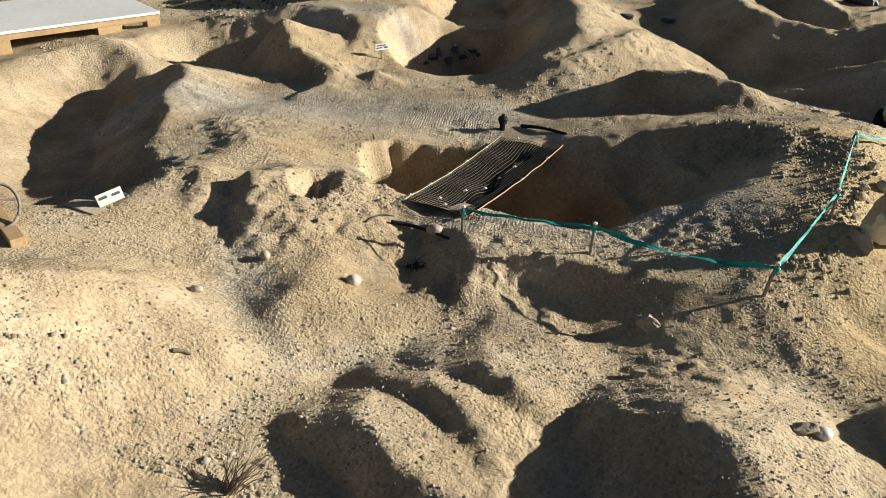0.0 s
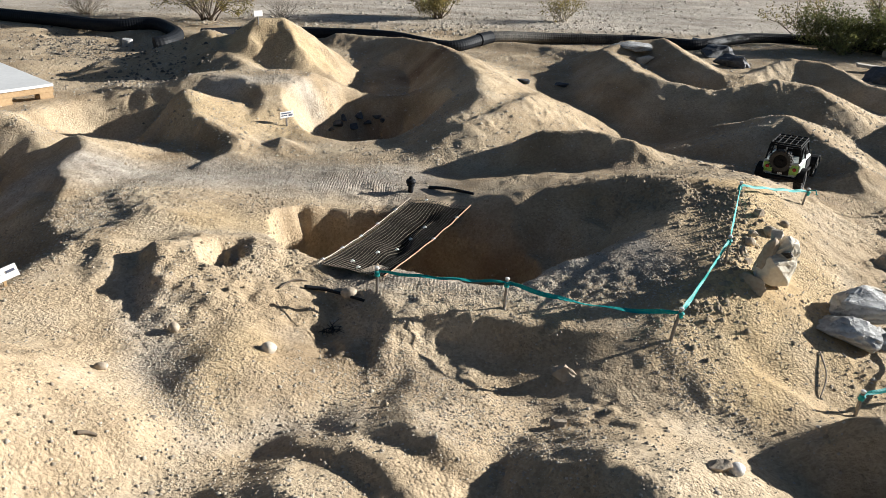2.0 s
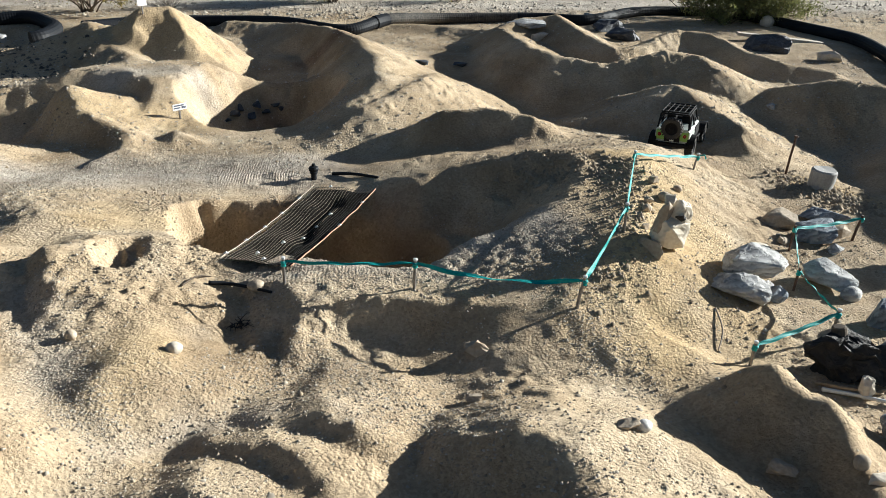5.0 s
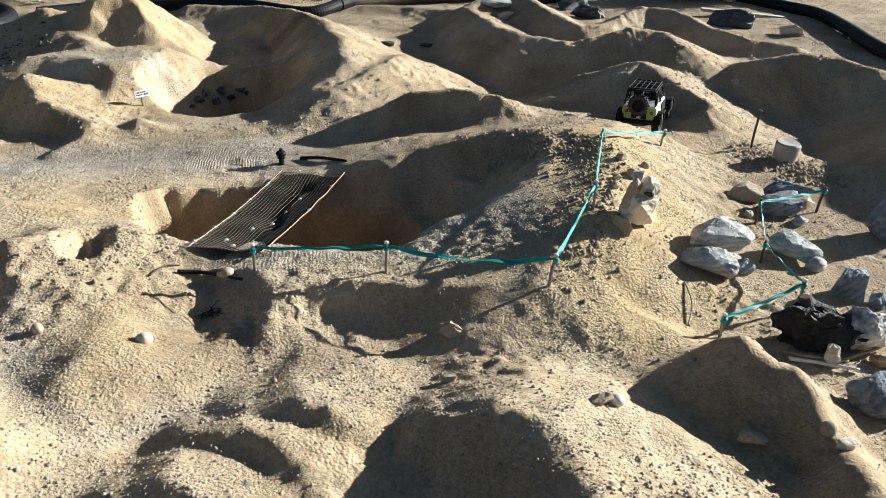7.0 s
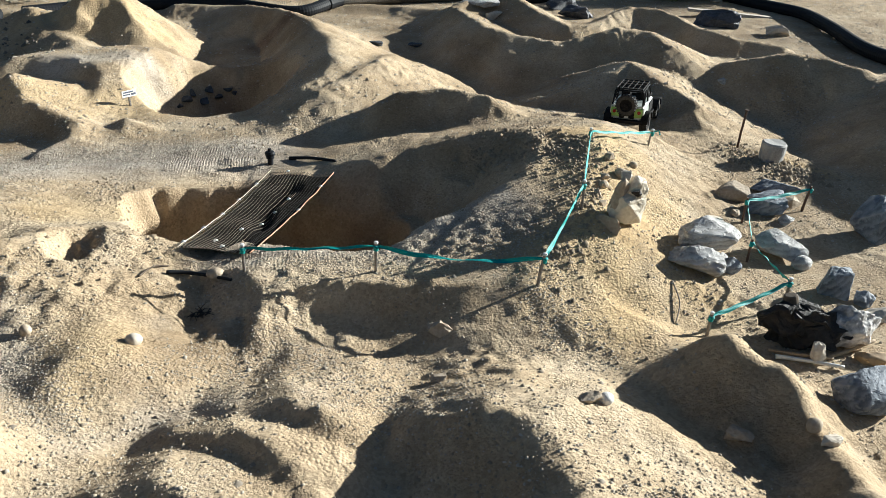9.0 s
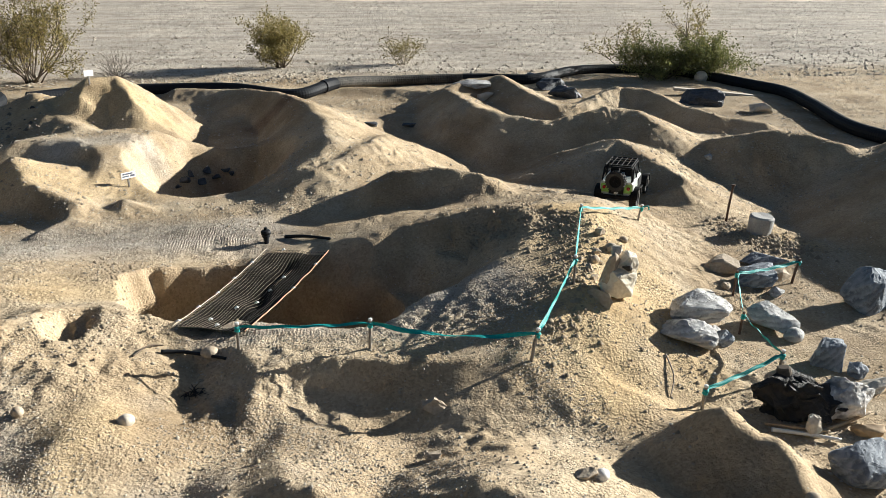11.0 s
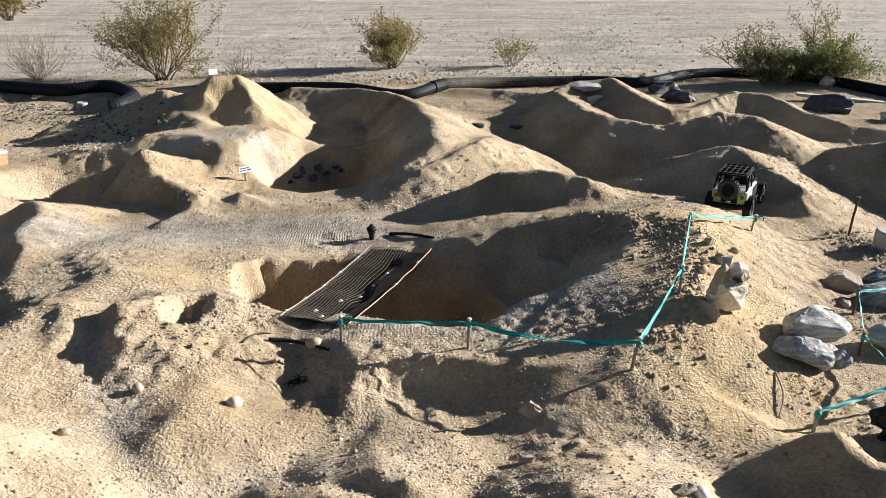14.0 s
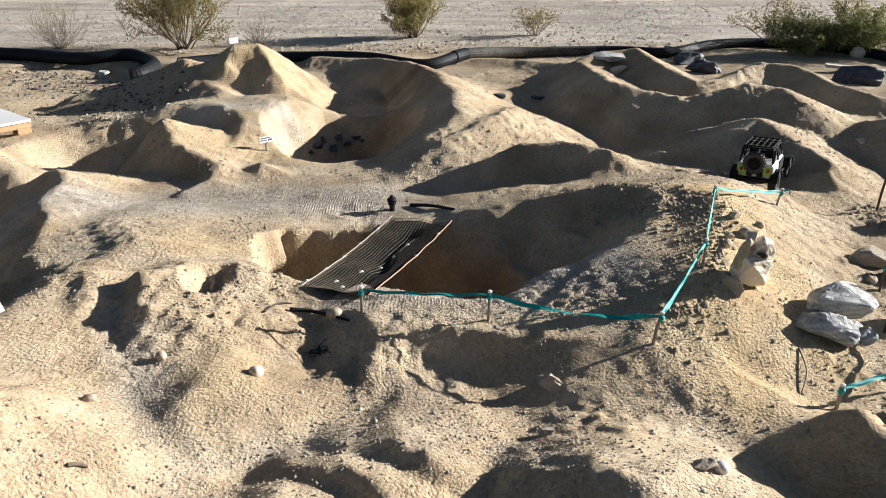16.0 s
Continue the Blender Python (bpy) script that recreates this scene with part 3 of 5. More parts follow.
def rock_mesh(seed, sx, sy, sz, cuts=9, rough=0.05, detail=3):
    """A broken stone: the hull of a few chance corners, its edges knocked off, then roughened."""
    rnd = random.Random(seed)
    bm = bmesh.new()
    if cuts >= 20:      # a water-worn stone
        bmesh.ops.create_icosphere(bm, subdivisions=3, radius=1)
        off = Vector((rnd.uniform(0, 50), rnd.uniform(0, 50), rnd.uniform(0, 50)))
        for v in bm.verts:
            p = v.co * (1 + 0.16 * noise.noise(v.co * 1.1 + off) + 0.6 * rough * noise.noise(v.co * 3 + off) + 0.3 * rough * noise.noise(v.co * 9 + off))
            v.co = Vector((p.x * sx, p.y * sy, p.z * sz))
        return bm
    for _ in range(cuts + 5):
        d = Vector((rnd.gauss(0, 1), rnd.gauss(0, 1), rnd.gauss(0, 1))).normalized()
        m = max(abs(d.x), abs(d.y), abs(d.z))
        d = d.lerp(d / m, 0.45) * rnd.uniform(0.88, 1.05)
        bm.verts.new(d)
    r = bmesh.ops.convex_hull(bm, input=bm.verts[:])
    bmesh.ops.delete(bm, geom=list({g for g in r["geom_interior"] + r["geom_unused"] if isinstance(g, bmesh.types.BMVert)}), context="VERTS")
    bmesh.ops.dissolve_limit(bm, angle_limit=radians(14), verts=bm.verts[:], edges=bm.edges[:])
    bmesh.ops.bevel(bm, geom=bm.edges[:], offset=0.07, segments=2, affect="EDGES", profile=0.5, clamp_overlap=True)
    bmesh.ops.triangulate(bm, faces=bm.faces[:])
    for _ in range(max(1, detail - 1)):
        long = [e for e in bm.edges if e.calc_length() > 0.22]
        if long and len(bm.verts) < 4000:
            bmesh.ops.subdivide_edges(bm, edges=long, cuts=1)
            bmesh.ops.triangulate(bm, faces=[f for f in bm.faces if len(f.verts) > 3])
    off = Vector((rnd.uniform(0, 50), rnd.uniform(0, 50), rnd.uniform(0, 50)))
    lay = rnd.uniform(5, 9)
    for v in bm.verts:
        p = v.co.copy()
        n = p.normalized()
        p += n * (rough * 1.3 * noise.noise(p * 2.2 + off) + rough * 0.9 * noise.noise(p * 6.0 + off) + rough * 0.5 * noise.noise(Vector((p.x * 2, p.y * 2, p.z * lay)) + off) + rough * 0.4 * noise.noise(p * 14 + off))
        v.co = Vector((p.x * sx, p.y * sy, p.z * sz))
    return bm


def rock(name, x, y, size, material, label, seed, turn=0.0, tilt=0.0, sink=0.25, cuts=9, rough=0.06, category="rock", group="", lift=0.0, detail=3):
    """A stone that lies on the ground, a little sunk in."""
    sx, sy, sz = size
    ob = part(name, rock_mesh(seed, sx / 2, sy / 2, sz / 2, cuts, rough, detail), material, None, "", smooth=cuts >= 20)
    ob.matrix_basis = pose(x, y, height(x, y) + lift + sz * (0.5 - sink), tilt, 0, turn)
    return tagged(ob, label, category, group)


def bedded_rock(name, dark, light, tilt=20.0):
    """Broken stone with thin bedding bands, pits and pale worn faces."""
    m, n, l, b = nodes_of(name)
    co, place = n.new("ShaderNodeTexCoord"), n.new("ShaderNodeMapping")
    place.inputs["Rotation"].default_value = (radians(tilt), radians(tilt * 0.6), 0)
    l.new(co.outputs["Object"], place.inputs["Vector"])
    bands, big, grit = n.new("ShaderNodeTexWave"), n.new("ShaderNodeTexNoise"), n.new("ShaderNodeTexNoise")
    bands.bands_direction = "Z"
    for sock, v in (("Scale", 14.0), ("Distortion", 7.0), ("Detail", 5.0), ("Detail Scale", 2.5), ("Detail Roughness", 0.65)):
        bands.inputs[sock].default_value = v
    big.inputs["Scale"].default_value, big.inputs["Detail"].default_value = 11.0, 6
    grit.inputs["Scale"].default_value, grit.inputs["Detail"].default_value, grit.inputs["Roughness"].default_value = 70.0, 6, 0.7
    for t in (bands, big, grit):
        l.new(place.outputs[0], t.inputs["Vector"])
    mixed, sum3 = n.new("ShaderNodeMath"), n.new("ShaderNodeMath")
    mixed.operation = sum3.operation = "MULTIPLY_ADD"
    mixed.inputs[1].default_value, sum3.inputs[1].default_value = 0.12, 0.60
    half = n.new("ShaderNodeMath")
    half.operation = "MULTIPLY"
    half.inputs[1].default_value = 0.30
    l.new(grit.outputs["Fac"], half.inputs[0])
    l.new(bands.outputs["Fac"], mixed.inputs[0])
    l.new(half.outputs[0], mixed.inputs[2])
    l.new(big.outputs["Fac"], sum3.inputs[0])
    l.new(mixed.outputs[0], sum3.inputs[2])
    ramp = n.new("ShaderNodeValToRGB")
    ramp.color_ramp.elements[0].position, ramp.color_ramp.elements[1].position = 0.36, 0.68
    ramp.color_ramp.elements[0].color, ramp.color_ramp.elements[1].color = (*dark, 1), (*light, 1)
    l.new(sum3.outputs[0], ramp.inputs[0])
    l.new(ramp.outputs[0], b.inputs["Base Color"])
    coarse, fine = n.new("ShaderNodeBump"), n.new("ShaderNodeBump")
    coarse.inputs["Strength"].default_value, coarse.inputs["Distance"].default_value = 0.45, 0.006
    fine.inputs["Strength"].default_value, fine.inputs["Distance"].default_value = 0.6, 0.006
    l.new(bands.outputs["Fac"], coarse.inputs["Height"])
    l.new(grit.outputs["Fac"], fine.inputs["Height"])
    l.new(coarse.outputs[0], fine.inputs["Normal"])
    l.new(fine.outputs[0], b.inputs["Normal"])
    b.inputs["Roughness"].default_value = 0.85
    b.inputs["Specular IOR Level"].default_value = 0.25
    return m


# ---- more materials ----
GREY_ROCK = bedded_rock("grey_rock", (0.26, 0.255, 0.25), (0.66, 0.65, 0.63))
BLUE_ROCK = bedded_rock("blue_rock", (0.11, 0.128, 0.155), (0.36, 0.385, 0.42), 50.0)
TAN_ROCK = surface("tan_rock", (0.30, 0.235, 0.165), (0.50, 0.42, 0.32), 0.9, 10, 80, 0.5, 0, 0.006)
PALE_ROCK = surface("pale_rock", (0.42, 0.36, 0.28), (0.68, 0.62, 0.53), 0.85, 9, 80, 0.4, 0, 0.005)
WHITE_ROCK = surface("white_rock", (0.55, 0.53, 0.50), (0.78, 0.76, 0.73), 0.8, 10, 80, 0.4, 0, 0.005)
# the broken rock's colour with sunlight already in it
SUNLIT_CREAM_ROCK = surface("sunlit_cream_rock", (0.58, 0.50, 0.38), (0.80, 0.73, 0.60), 0.8, 12, 80, 0.4, 0, 0.005)
ASH = surface("ash_white_wood", (0.20, 0.19, 0.18), (0.80, 0.78, 0.75), 0.85, 16, 60, 0.8, 0, 0.008, 0.30)
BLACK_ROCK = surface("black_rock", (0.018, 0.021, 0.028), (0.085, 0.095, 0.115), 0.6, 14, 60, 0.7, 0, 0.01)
CHAR = surface("charred_wood", (0.006, 0.0055, 0.005), (0.035, 0.03, 0.026), 0.75, 14, 70, 0.9, 0, 0.012)
CONCRETE = surface("concrete", (0.30, 0.29, 0.275), (0.46, 0.45, 0.43), 0.9, 16, 120, 0.4, 0, 0.003)
STEEL = surface("weathered_steel", (0.16, 0.15, 0.14), (0.32, 0.30, 0.28), 0.5, 20, 160, 0.2, 0.7, 0.001)
RUST = surface("rusty_steel", (0.055, 0.035, 0.025), (0.15, 0.09, 0.06), 0.8, 30, 200, 0.4, 0.2, 0.001)
WHITE_PLASTIC = surface("white_plastic", (0.62, 0.62, 0.60), (0.80, 0.80, 0.78), 0.5, 10, 80, 0.1, 0, 0.001)
TEAL = surface("teal_tape", (0.0, 0.21, 0.20), (0.01, 0.35, 0.33), 0.65, 30, 150, 0.25, 0, 0.002)
BLACK_PIPE = surface("black_pipe", (0.005, 0.006, 0.008), (0.014, 0.016, 0.021), 0.6, 4, 60, 0.15, 0, 0.002)
DUSTY_PIPE = surface("dusty_pipe", (0.02, 0.02, 0.021), (0.11, 0.10, 0.085), 0.75, 7, 60, 0.2, 0, 0.002)
for m in (BLACK_PIPE, DUSTY_PIPE):
    m.node_tree.nodes["Principled BSDF"].inputs["Specular IOR Level"].default_value = 0.2
NET_CORD = surface("net_cord", (0.012, 0.011, 0.010), (0.035, 0.032, 0.028), 0.55, 20, 150, 0.2, 0, 0.001)
NET_CORD_DUSTY_LIT = surface("dusty_lit_net_cord", (0.055, 0.047, 0.038), (0.19, 0.165, 0.13), 0.8, 8, 120, 0.2, 0, 0.001)
CLOTH = surface("black_cloth", (0.008, 0.007, 0.007), (0.028, 0.024, 0.021), 0.9, 6, 200, 0.4, 0, 0.003)
for m in (CLOTH, NET_CORD, NET_CORD_DUSTY_LIT):
    m.node_tree.nodes["Principled BSDF"].inputs["Specular IOR Level"].default_value = 0.08
ROPE = surface("pale_rope", (0.36, 0.30, 0.235), (0.62, 0.55, 0.45), 0.9, 40, 200, 0.5, 0, 0.002)
ORANGE_ROPE = surface("orange_rope", (0.34, 0.15, 0.075), (0.58, 0.40, 0.28), 0.9, 14, 200, 0.5, 0, 0.002)
WOOD = surface("sunlit_timber", (0.33, 0.21, 0.10), (0.50, 0.35, 0.19), 0.75, 6, 60, 0.3, 0, 0.003)
WHITE_PAINT = surface("white_board_paint", (0.66, 0.65, 0.63), (0.80, 0.79, 0.77), 0.6, 2.5, 40, 0.1, 0, 0.002)
SIGN_INK = surface("sign_ink", (0.05, 0.06, 0.10), (0.12, 0.13, 0.18), 0.6, 30, 100, 0.1, 0, 0.001)
DRY_TWIG = surface("dry_twig", (0.20, 0.15, 0.095), (0.40, 0.32, 0.22), 0.9, 20, 90, 0.3, 0, 0.002)
GREY_TWIG = surface("grey_twig", (0.15, 0.125, 0.10), (0.30, 0.26, 0.21), 0.9, 20, 90, 0.3, 0, 0.002)
BARK = surface("bush_bark", (0.06, 0.045, 0.032), (0.15, 0.115, 0.08), 0.9, 20, 90, 0.4, 0, 0.003)


def leaf_material(name, dark, light, thin=0.0):
    m, n, l, b = nodes_of(name)
    geo, ramp = n.new("ShaderNodeNewGeometry"), n.new("ShaderNodeValToRGB")
    ramp.color_ramp.elements[0].color, ramp.color_ramp.elements[1].color = (*dark, 1), (*light, 1)
    l.new(geo.outputs["Random Per Island"], ramp.inputs[0])
    l.new(ramp.outputs[0], b.inputs["Base Color"])
    b.inputs["Roughness"].default_value = 0.6
    if thin:
        glow, both = n.new("ShaderNodeBsdfTranslucent"), n.new("ShaderNodeMixShader")
        both.inputs[0].default_value = thin
        l.new(ramp.outputs[0], glow.inputs[0])
        l.new(b.outputs[0], both.inputs[1])
        l.new(glow.outputs[0], both.inputs[2])
        l.new(both.outputs[0], n["Material Output"].inputs[0])
    return m


OLIVE_LEAF = leaf_material("olive_leaf", (0.10, 0.088, 0.03), (0.36, 0.29, 0.10), 0.45)
GREEN_LEAF = leaf_material("green_leaf", (0.075, 0.088, 0.028), (0.25, 0.25, 0.085), 0.4)
PEBBLE = leaf_material("pebble", (0.25, 0.21, 0.16), (0.56, 0.49, 0.39))
PEBBLE.node_tree.nodes["Principled BSDF"].inputs["Roughness"].default_value = 0.9
CRUMB = leaf_material("crumb", (0.24, 0.19, 0.13), (0.50, 0.42, 0.315))
CRUMB.node_tree.nodes["Principled BSDF"].inputs["Roughness"].default_value = 0.95
DARK_CLOD = leaf_material("dark_clod", (0.05, 0.045, 0.04), (0.22, 0.185, 0.14))
DARK_CLOD.node_tree.nodes["Principled BSDF"].inputs["Roughness"].default_value = 0.9
CLOD = leaf_material("clod", (0.26, 0.20, 0.13), (0.42, 0.335, 0.225))
CLOD.node_tree.nodes["Principled BSDF"].inputs["Roughness"].default_value = 0.95


# ---- the barrier: stakes and teal tape ----
def stake(x, y, tall, lean_x=0.0, lean_y=0.0, cap=True, thick=0.005, material=STEEL, label="thin grey steel stake holding up teal barrier tape"):
    z = height(x, y)
    e = thing("barrier_stake", x, y, z, label, "stake", "barrier stakes")
    bm = bmesh.new()
    tube(bm, [(0, 0, -0.05), (lean_x * 0.5, lean_y * 0.5, tall * 0.5), (lean_x, lean_y, tall)], thick, 8)
    part("rod", bm, material, e, smooth=False)
    if cap:
        bm = bmesh.new()
        lathe(bm, [(0.003, -0.003), (0.007, -0.003), (0.008, 0.0), (0.007, 0.004), (0.003, 0.005)], 12, pose(lean_x, lean_y, tall))
        part("cap", bm, WHITE_PLASTIC, e, "scuffed white plastic cap")
    # the tape's knot round the stake
    bm = bmesh.new()
    lathe(bm, [(0.006, -0.012), (0.0095, -0.009), (0.0085, -0.001), (0.0105, 0.006), (0.006, 0.010)], 9, pose(lean_x, lean_y, tall - 0.02, 10, 8, 0))
    part("knot", bm, TEAL, e, "teal tape knotted round the rod")
    return Vector((x + lean_x, y + lean_y, z + tall))


P1 = stake(-0.281, 2.373, 0.098, 0.002, 0)
P2 = stake(0.162, 2.336, 0.112, 0.004, 0)
P3 = stake(0.685, 2.159, 0.116, 0.022, 0, thick=0.006)
P4 = stake(0.954, 2.531, 0.112, 0.0, 0)
P5 = stake(1.191, 3.149, 0.055, 0.0, 0)
P6 = stake(1.595, 3.424, 0.076, 0.018, 0)
P7 = stake(1.220, 1.966, 0.088, 0.004, 0, thick=0.006)
P8 = stake(1.575, 2.106, 0.118, 0.006, 0)
P8B = stake(1.624, 2.447, 0.098, 0.006, 0, cap=False, material=RUST, label="short rusty stake in the teal tape barrier")
P9 = stake(1.771, 2.765, 0.116, 0.006, 0, cap=False, material=RUST, label="rusty stake holding teal tape among rocks")
P10 = stake(2.130, 2.889, 0.121, 0.025, 0, cap=False, thick=0.006, material=RUST, label="leaning rusty stake at the end of the tape")


def tape(a, b, sag, lean, label, wide=0.014, dip=0.012):
    """A ribbon from stake to stake; lean: degrees by which it is turned over, at even steps along it."""
    n = 36
    d = b - a
    side = Vector((-d.y, d.x, 0)).normalized()
    bm = bmesh.new()
    rows = []
    for i in range(n + 1):
        t = i / n
        k = t * (len(lean) - 1)
        j = min(int(k), len(lean) - 2)
        ang = radians(lean[j] + (lean[j + 1] - lean[j]) * (k - j))
        mid = a + d * t + Vector((0, 0, -dip - sag * 4 * t * (1 - t) + 0.002 * math.sin(t * 23)))
        w = (side * math.cos(ang) + Vector((0, 0, 1)) * math.sin(ang)) * wide / 2 * (0.55 + 0.45 * min(1, 8 * t, 8 * (1 - t)))
        nrm = w.cross(d).normalized() * 0.0004
        crease = w.cross(d).normalized() * 0.003 * math.sin(t * 17 + 1)
        rows.append([bm.verts.new(mid - w + nrm), bm.verts.new(mid + crease + nrm), bm.verts.new(mid + w + nrm), bm.verts.new(mid + w - nrm), bm.verts.new(mid + crease - nrm), bm.verts.new(mid - w - nrm)])
    for r0, r1 in zip(rows, rows[1:]):
        for k in range(6):
            bm.faces.new((r0[k], r0[(k + 1) % 6], r1[(k + 1) % 6], r1[k]))
    bm.faces.new(rows[0][::-1])
    bm.faces.new(rows[-1])
    ob = part("barrier_tape", bm, TEAL, None, smooth=False)
    return tagged(ob, label, "tape", "barrier tapes")


tape(P1, P2, 0.006, (60, 80, 30, 20, 35, 60), "teal plastic barrier tape stretched over the gravel berm", 0.011)
tape(P2, P3, 0.030, (75, 70, 40, -12, -20, 20, 70, 85), "teal plastic barrier tape twisted edge-on in its middle", 0.016)
tape(P3, P4, 0.006, (20, 70, 85, 80, 60), "shiny teal barrier tape rising along the hill crest", 0.016)
tape(P4, P5, 0.004, (80, 60, 75, 85), "teal barrier tape running up to the hill top", 0.014)
tape(P5, P6, 0.004, (50, 30, 40, 75), "teal barrier tape across the hill top")
tape(P7, P8, 0.006, (60, 50, 75, 40), "teal barrier tape beside the burnt stump")
tape(P8, P8B, 0.006, (60, 75, 40, 60), "slack teal barrier tape between grey rocks")
tape(P8B, P9, 0.004, (75, 60, 80), "teal barrier tape hanging by a rusty stake")
tape(P9, P10, 0.008, (60, 30, 60, 75), "teal barrier tape over blue-grey rocks")
# loose end at the hill top
bm = bmesh.new()
tube(bm, curve_through([P6, P6 + Vector((0.012, -0.006, -0.006)), P6 + Vector((0.03, -0.004, -0.004)), P6 + Vector((0.035, -0.012, -0.022))], 4), [0.003] * 12 + [0.006], 6)
tagged(part("tape_end", bm, TEAL), "loose knotted end of teal barrier tape", "tape")

# rusty rod standing alone
RX, RY = 2.279, 3.751
rod = thing("iron_rod", RX, RY, height(RX, RY), "rusty iron rod standing alone in the dirt", "rod")
bm = bmesh.new()
tube(bm, [(0, 0, -0.06), (0.006, 0, 0.096), (0.015, 0, 0.211)], 0.0065, 8)
part("shaft", bm, RUST, rod)
bm = bmesh.new()
lathe(bm, [(0.006, -0.003), (0.011, -0.003), (0.011, 0.004), (0.006, 0.004)], 10, pose(0.015, 0, 0.211))
part("head", bm, RUST, rod)

# ---- the netting bridge over the pit ----
NA, NB = Vector((-0.518, 2.517, 0)), Vector((-0.267, 2.467, 0))
NC, ND = Vector((0.048, 3.511, 0)), Vector((-0.252, 3.575, 0))
for c in (NA, NB, NC, ND):
    c.z = height(c.x, c.y) + 0.012
bridge = thing("netting_bridge", 0, 0, 0, "sagging black cargo netting bridge slung across the pit", "bridge")


def net_at(u, v):
    """u across from the pale edge to the orange edge, v from the near rim to the far rim."""
    p = NA.lerp(NB, u).lerp(ND.lerp(NC, u), v)
    mid = 4 * v * (1 - v)
    p.z += 0.012 * (1 - mid) - 0.004 * mid - 0.018 * mid * math.sin(u * math.pi) + 0.007 * math.sin(v * 19 + u * 5) * math.sin(u * math.pi) + 0.006 * noise.noise(Vector((u * 5, v * 9, 3)))
    fold = math.exp(-((u - 0.62 - 0.10 * math.sin(v * 7)) / 0.09) ** 2)
    p.z -= 0.018 * fold * mid
    return p


for i in range(21):
    u = (i + 0.5) / 21
    bm = bmesh.new()
    tube(bm, [net_at(u + 0.006 * noise.noise(Vector((i * 3.1, v * 0.3, 0))), v / 40) for v in range(41)], 0.0013, 4)
    # left cords are paler: dust, and sunlight painted into their colour
    part("long_cord", bm, NET_CORD_DUSTY_LIT if i < 14 else NET_CORD, bridge)
for j in range(59):
    v = (j + 1) / 60
    bm = bmesh.new()
    tube(bm, [net_at(k / 14, v + 0.003 * noise.noise(Vector((j * 2.3, k * 0.4, 5)))) - Vector((0, 0, 0.002)) for k in range(15)], 0.0011, 4)
    part("cross_cord", bm, NET_CORD, bridge)
bm = bmesh.new()
grid = [[bm.verts.new(net_at(0.03 + 0.94 * k / 10, 0.03 + 0.94 * j / 40) - Vector((0, 0, 0.007))) for k in range(11)] for j in range(41)]
for j in range(40):
    for k in range(10):
        bm.faces.new((grid[j][k], grid[j][k + 1], grid[j + 1][k + 1], grid[j + 1][k]))
bmesh.ops.solidify(bm, geom=bm.faces[:], thickness=0.0015)
part("under_cloth", bm, CLOTH, bridge, "rumpled black cloth lining", smooth=True)
for u, mat, text in ((0.0, ROPE, "pale edge rope"), (1.0, ORANGE_ROPE, "faded orange and white edge rope")):
    bm = bmesh.new()
    tube(bm, [net_at(u, v / 50) + Vector((0, 0, 0.002)) for v in range(51)], 0.0016 if u == 0 else 0.0024, 8)
    part("edge_rope", bm, mat, bridge, text, smooth=True)
for u, v in ((0.0, 0.05), (0.0, 0.22), (0.0, 0.4), (0.0, 0.58), (0.0, 0.8), (0.33, 0.12), (0.52, 0.06), (0.5, 0.25), (0.6, 0.38), (0.62, 0.52), (0.66, 0.66), (0.85, 0.03), (1.0, 0.5), (1.0, 0.8), (0.3, 0.98)):
    bm = bmesh.new()
    q = net_at(u, v)
    tube(bm, [q + Vector((-0.008, -0.004, 0.002)), q + Vector((0, 0, 0.007)), q + Vector((0.006, 0.006, 0.002))], [0.003, 0.005, 0.003], 6)
    part("tie", bm, WHITE_PLASTIC, bridge, "knotted white tie")


def stick(points, radius, material, label, name="stick", category="stick"):
    pts = []
    for x, y, up in points:
        pts.append((x, y, height(x, y) + up))
    bm = bmesh.new()
    c = curve_through(pts, 6)
    tube(bm, c, [radius * (1 - 0.35 * i / len(c)) for i in range(len(c))], 7)
    return tagged(part(name, bm, material, None, smooth=True), label, category)


stick([(-0.541, 2.405, 0.006), (-0.456, 2.416, 0.012), (-0.323, 2.350, 0.004)], 0.008, BLACK_PIPE, "bent black irrigation tube lying at the gully", "irrigation_tube", "tube")
stick([(-0.167, 3.786, 0.006), (-0.062, 3.709, 0.014), (0.063, 3.607, 0.004)], 0.010, BLACK_PIPE, "short black irrigation tube beside the netting", "irrigation_tube", "tube")
stick([(-0.620, 2.355, 0.004), (-0.583, 2.416, 0.008), (-0.540, 2.447, 0.003)], 0.0035, BARK, "dark crooked twig on the pit's edge")
stick([(1.207, 2.226, 0.003), (1.184, 2.109, 0.012), (1.134, 2.021, 0.003)], 0.003, GREY_TWIG, "thin curved grey twig on the slope")
stick([(-0.875, 1.435, 0.003), (-0.859, 1.450, 0.006), (-0.841, 1.459, 0.003)], 0.006, BARK, "small dark twig on the sunlit dirt")
stick([(1.377, 1.816, 0.012), (1.463, 1.784, 0.016), (1.559, 1.733, 0.012)], 0.0075, WHITE_PLASTIC, "white plastic stick beside the burnt stump")
stick([(1.383, 1.860, 0.008), (1.435, 1.805, 0.022), (1.556, 1.784, 0.008)], 0.006, DRY_TWIG, "dry tan branch beside the burnt stump")
stick([(1.511, 1.787, 0.008), (1.628, 1.813, 0.016), (1.750, 1.856, 0.02)], 0.007, DRY_TWIG, "dry tan branch leaning on a pale rock")

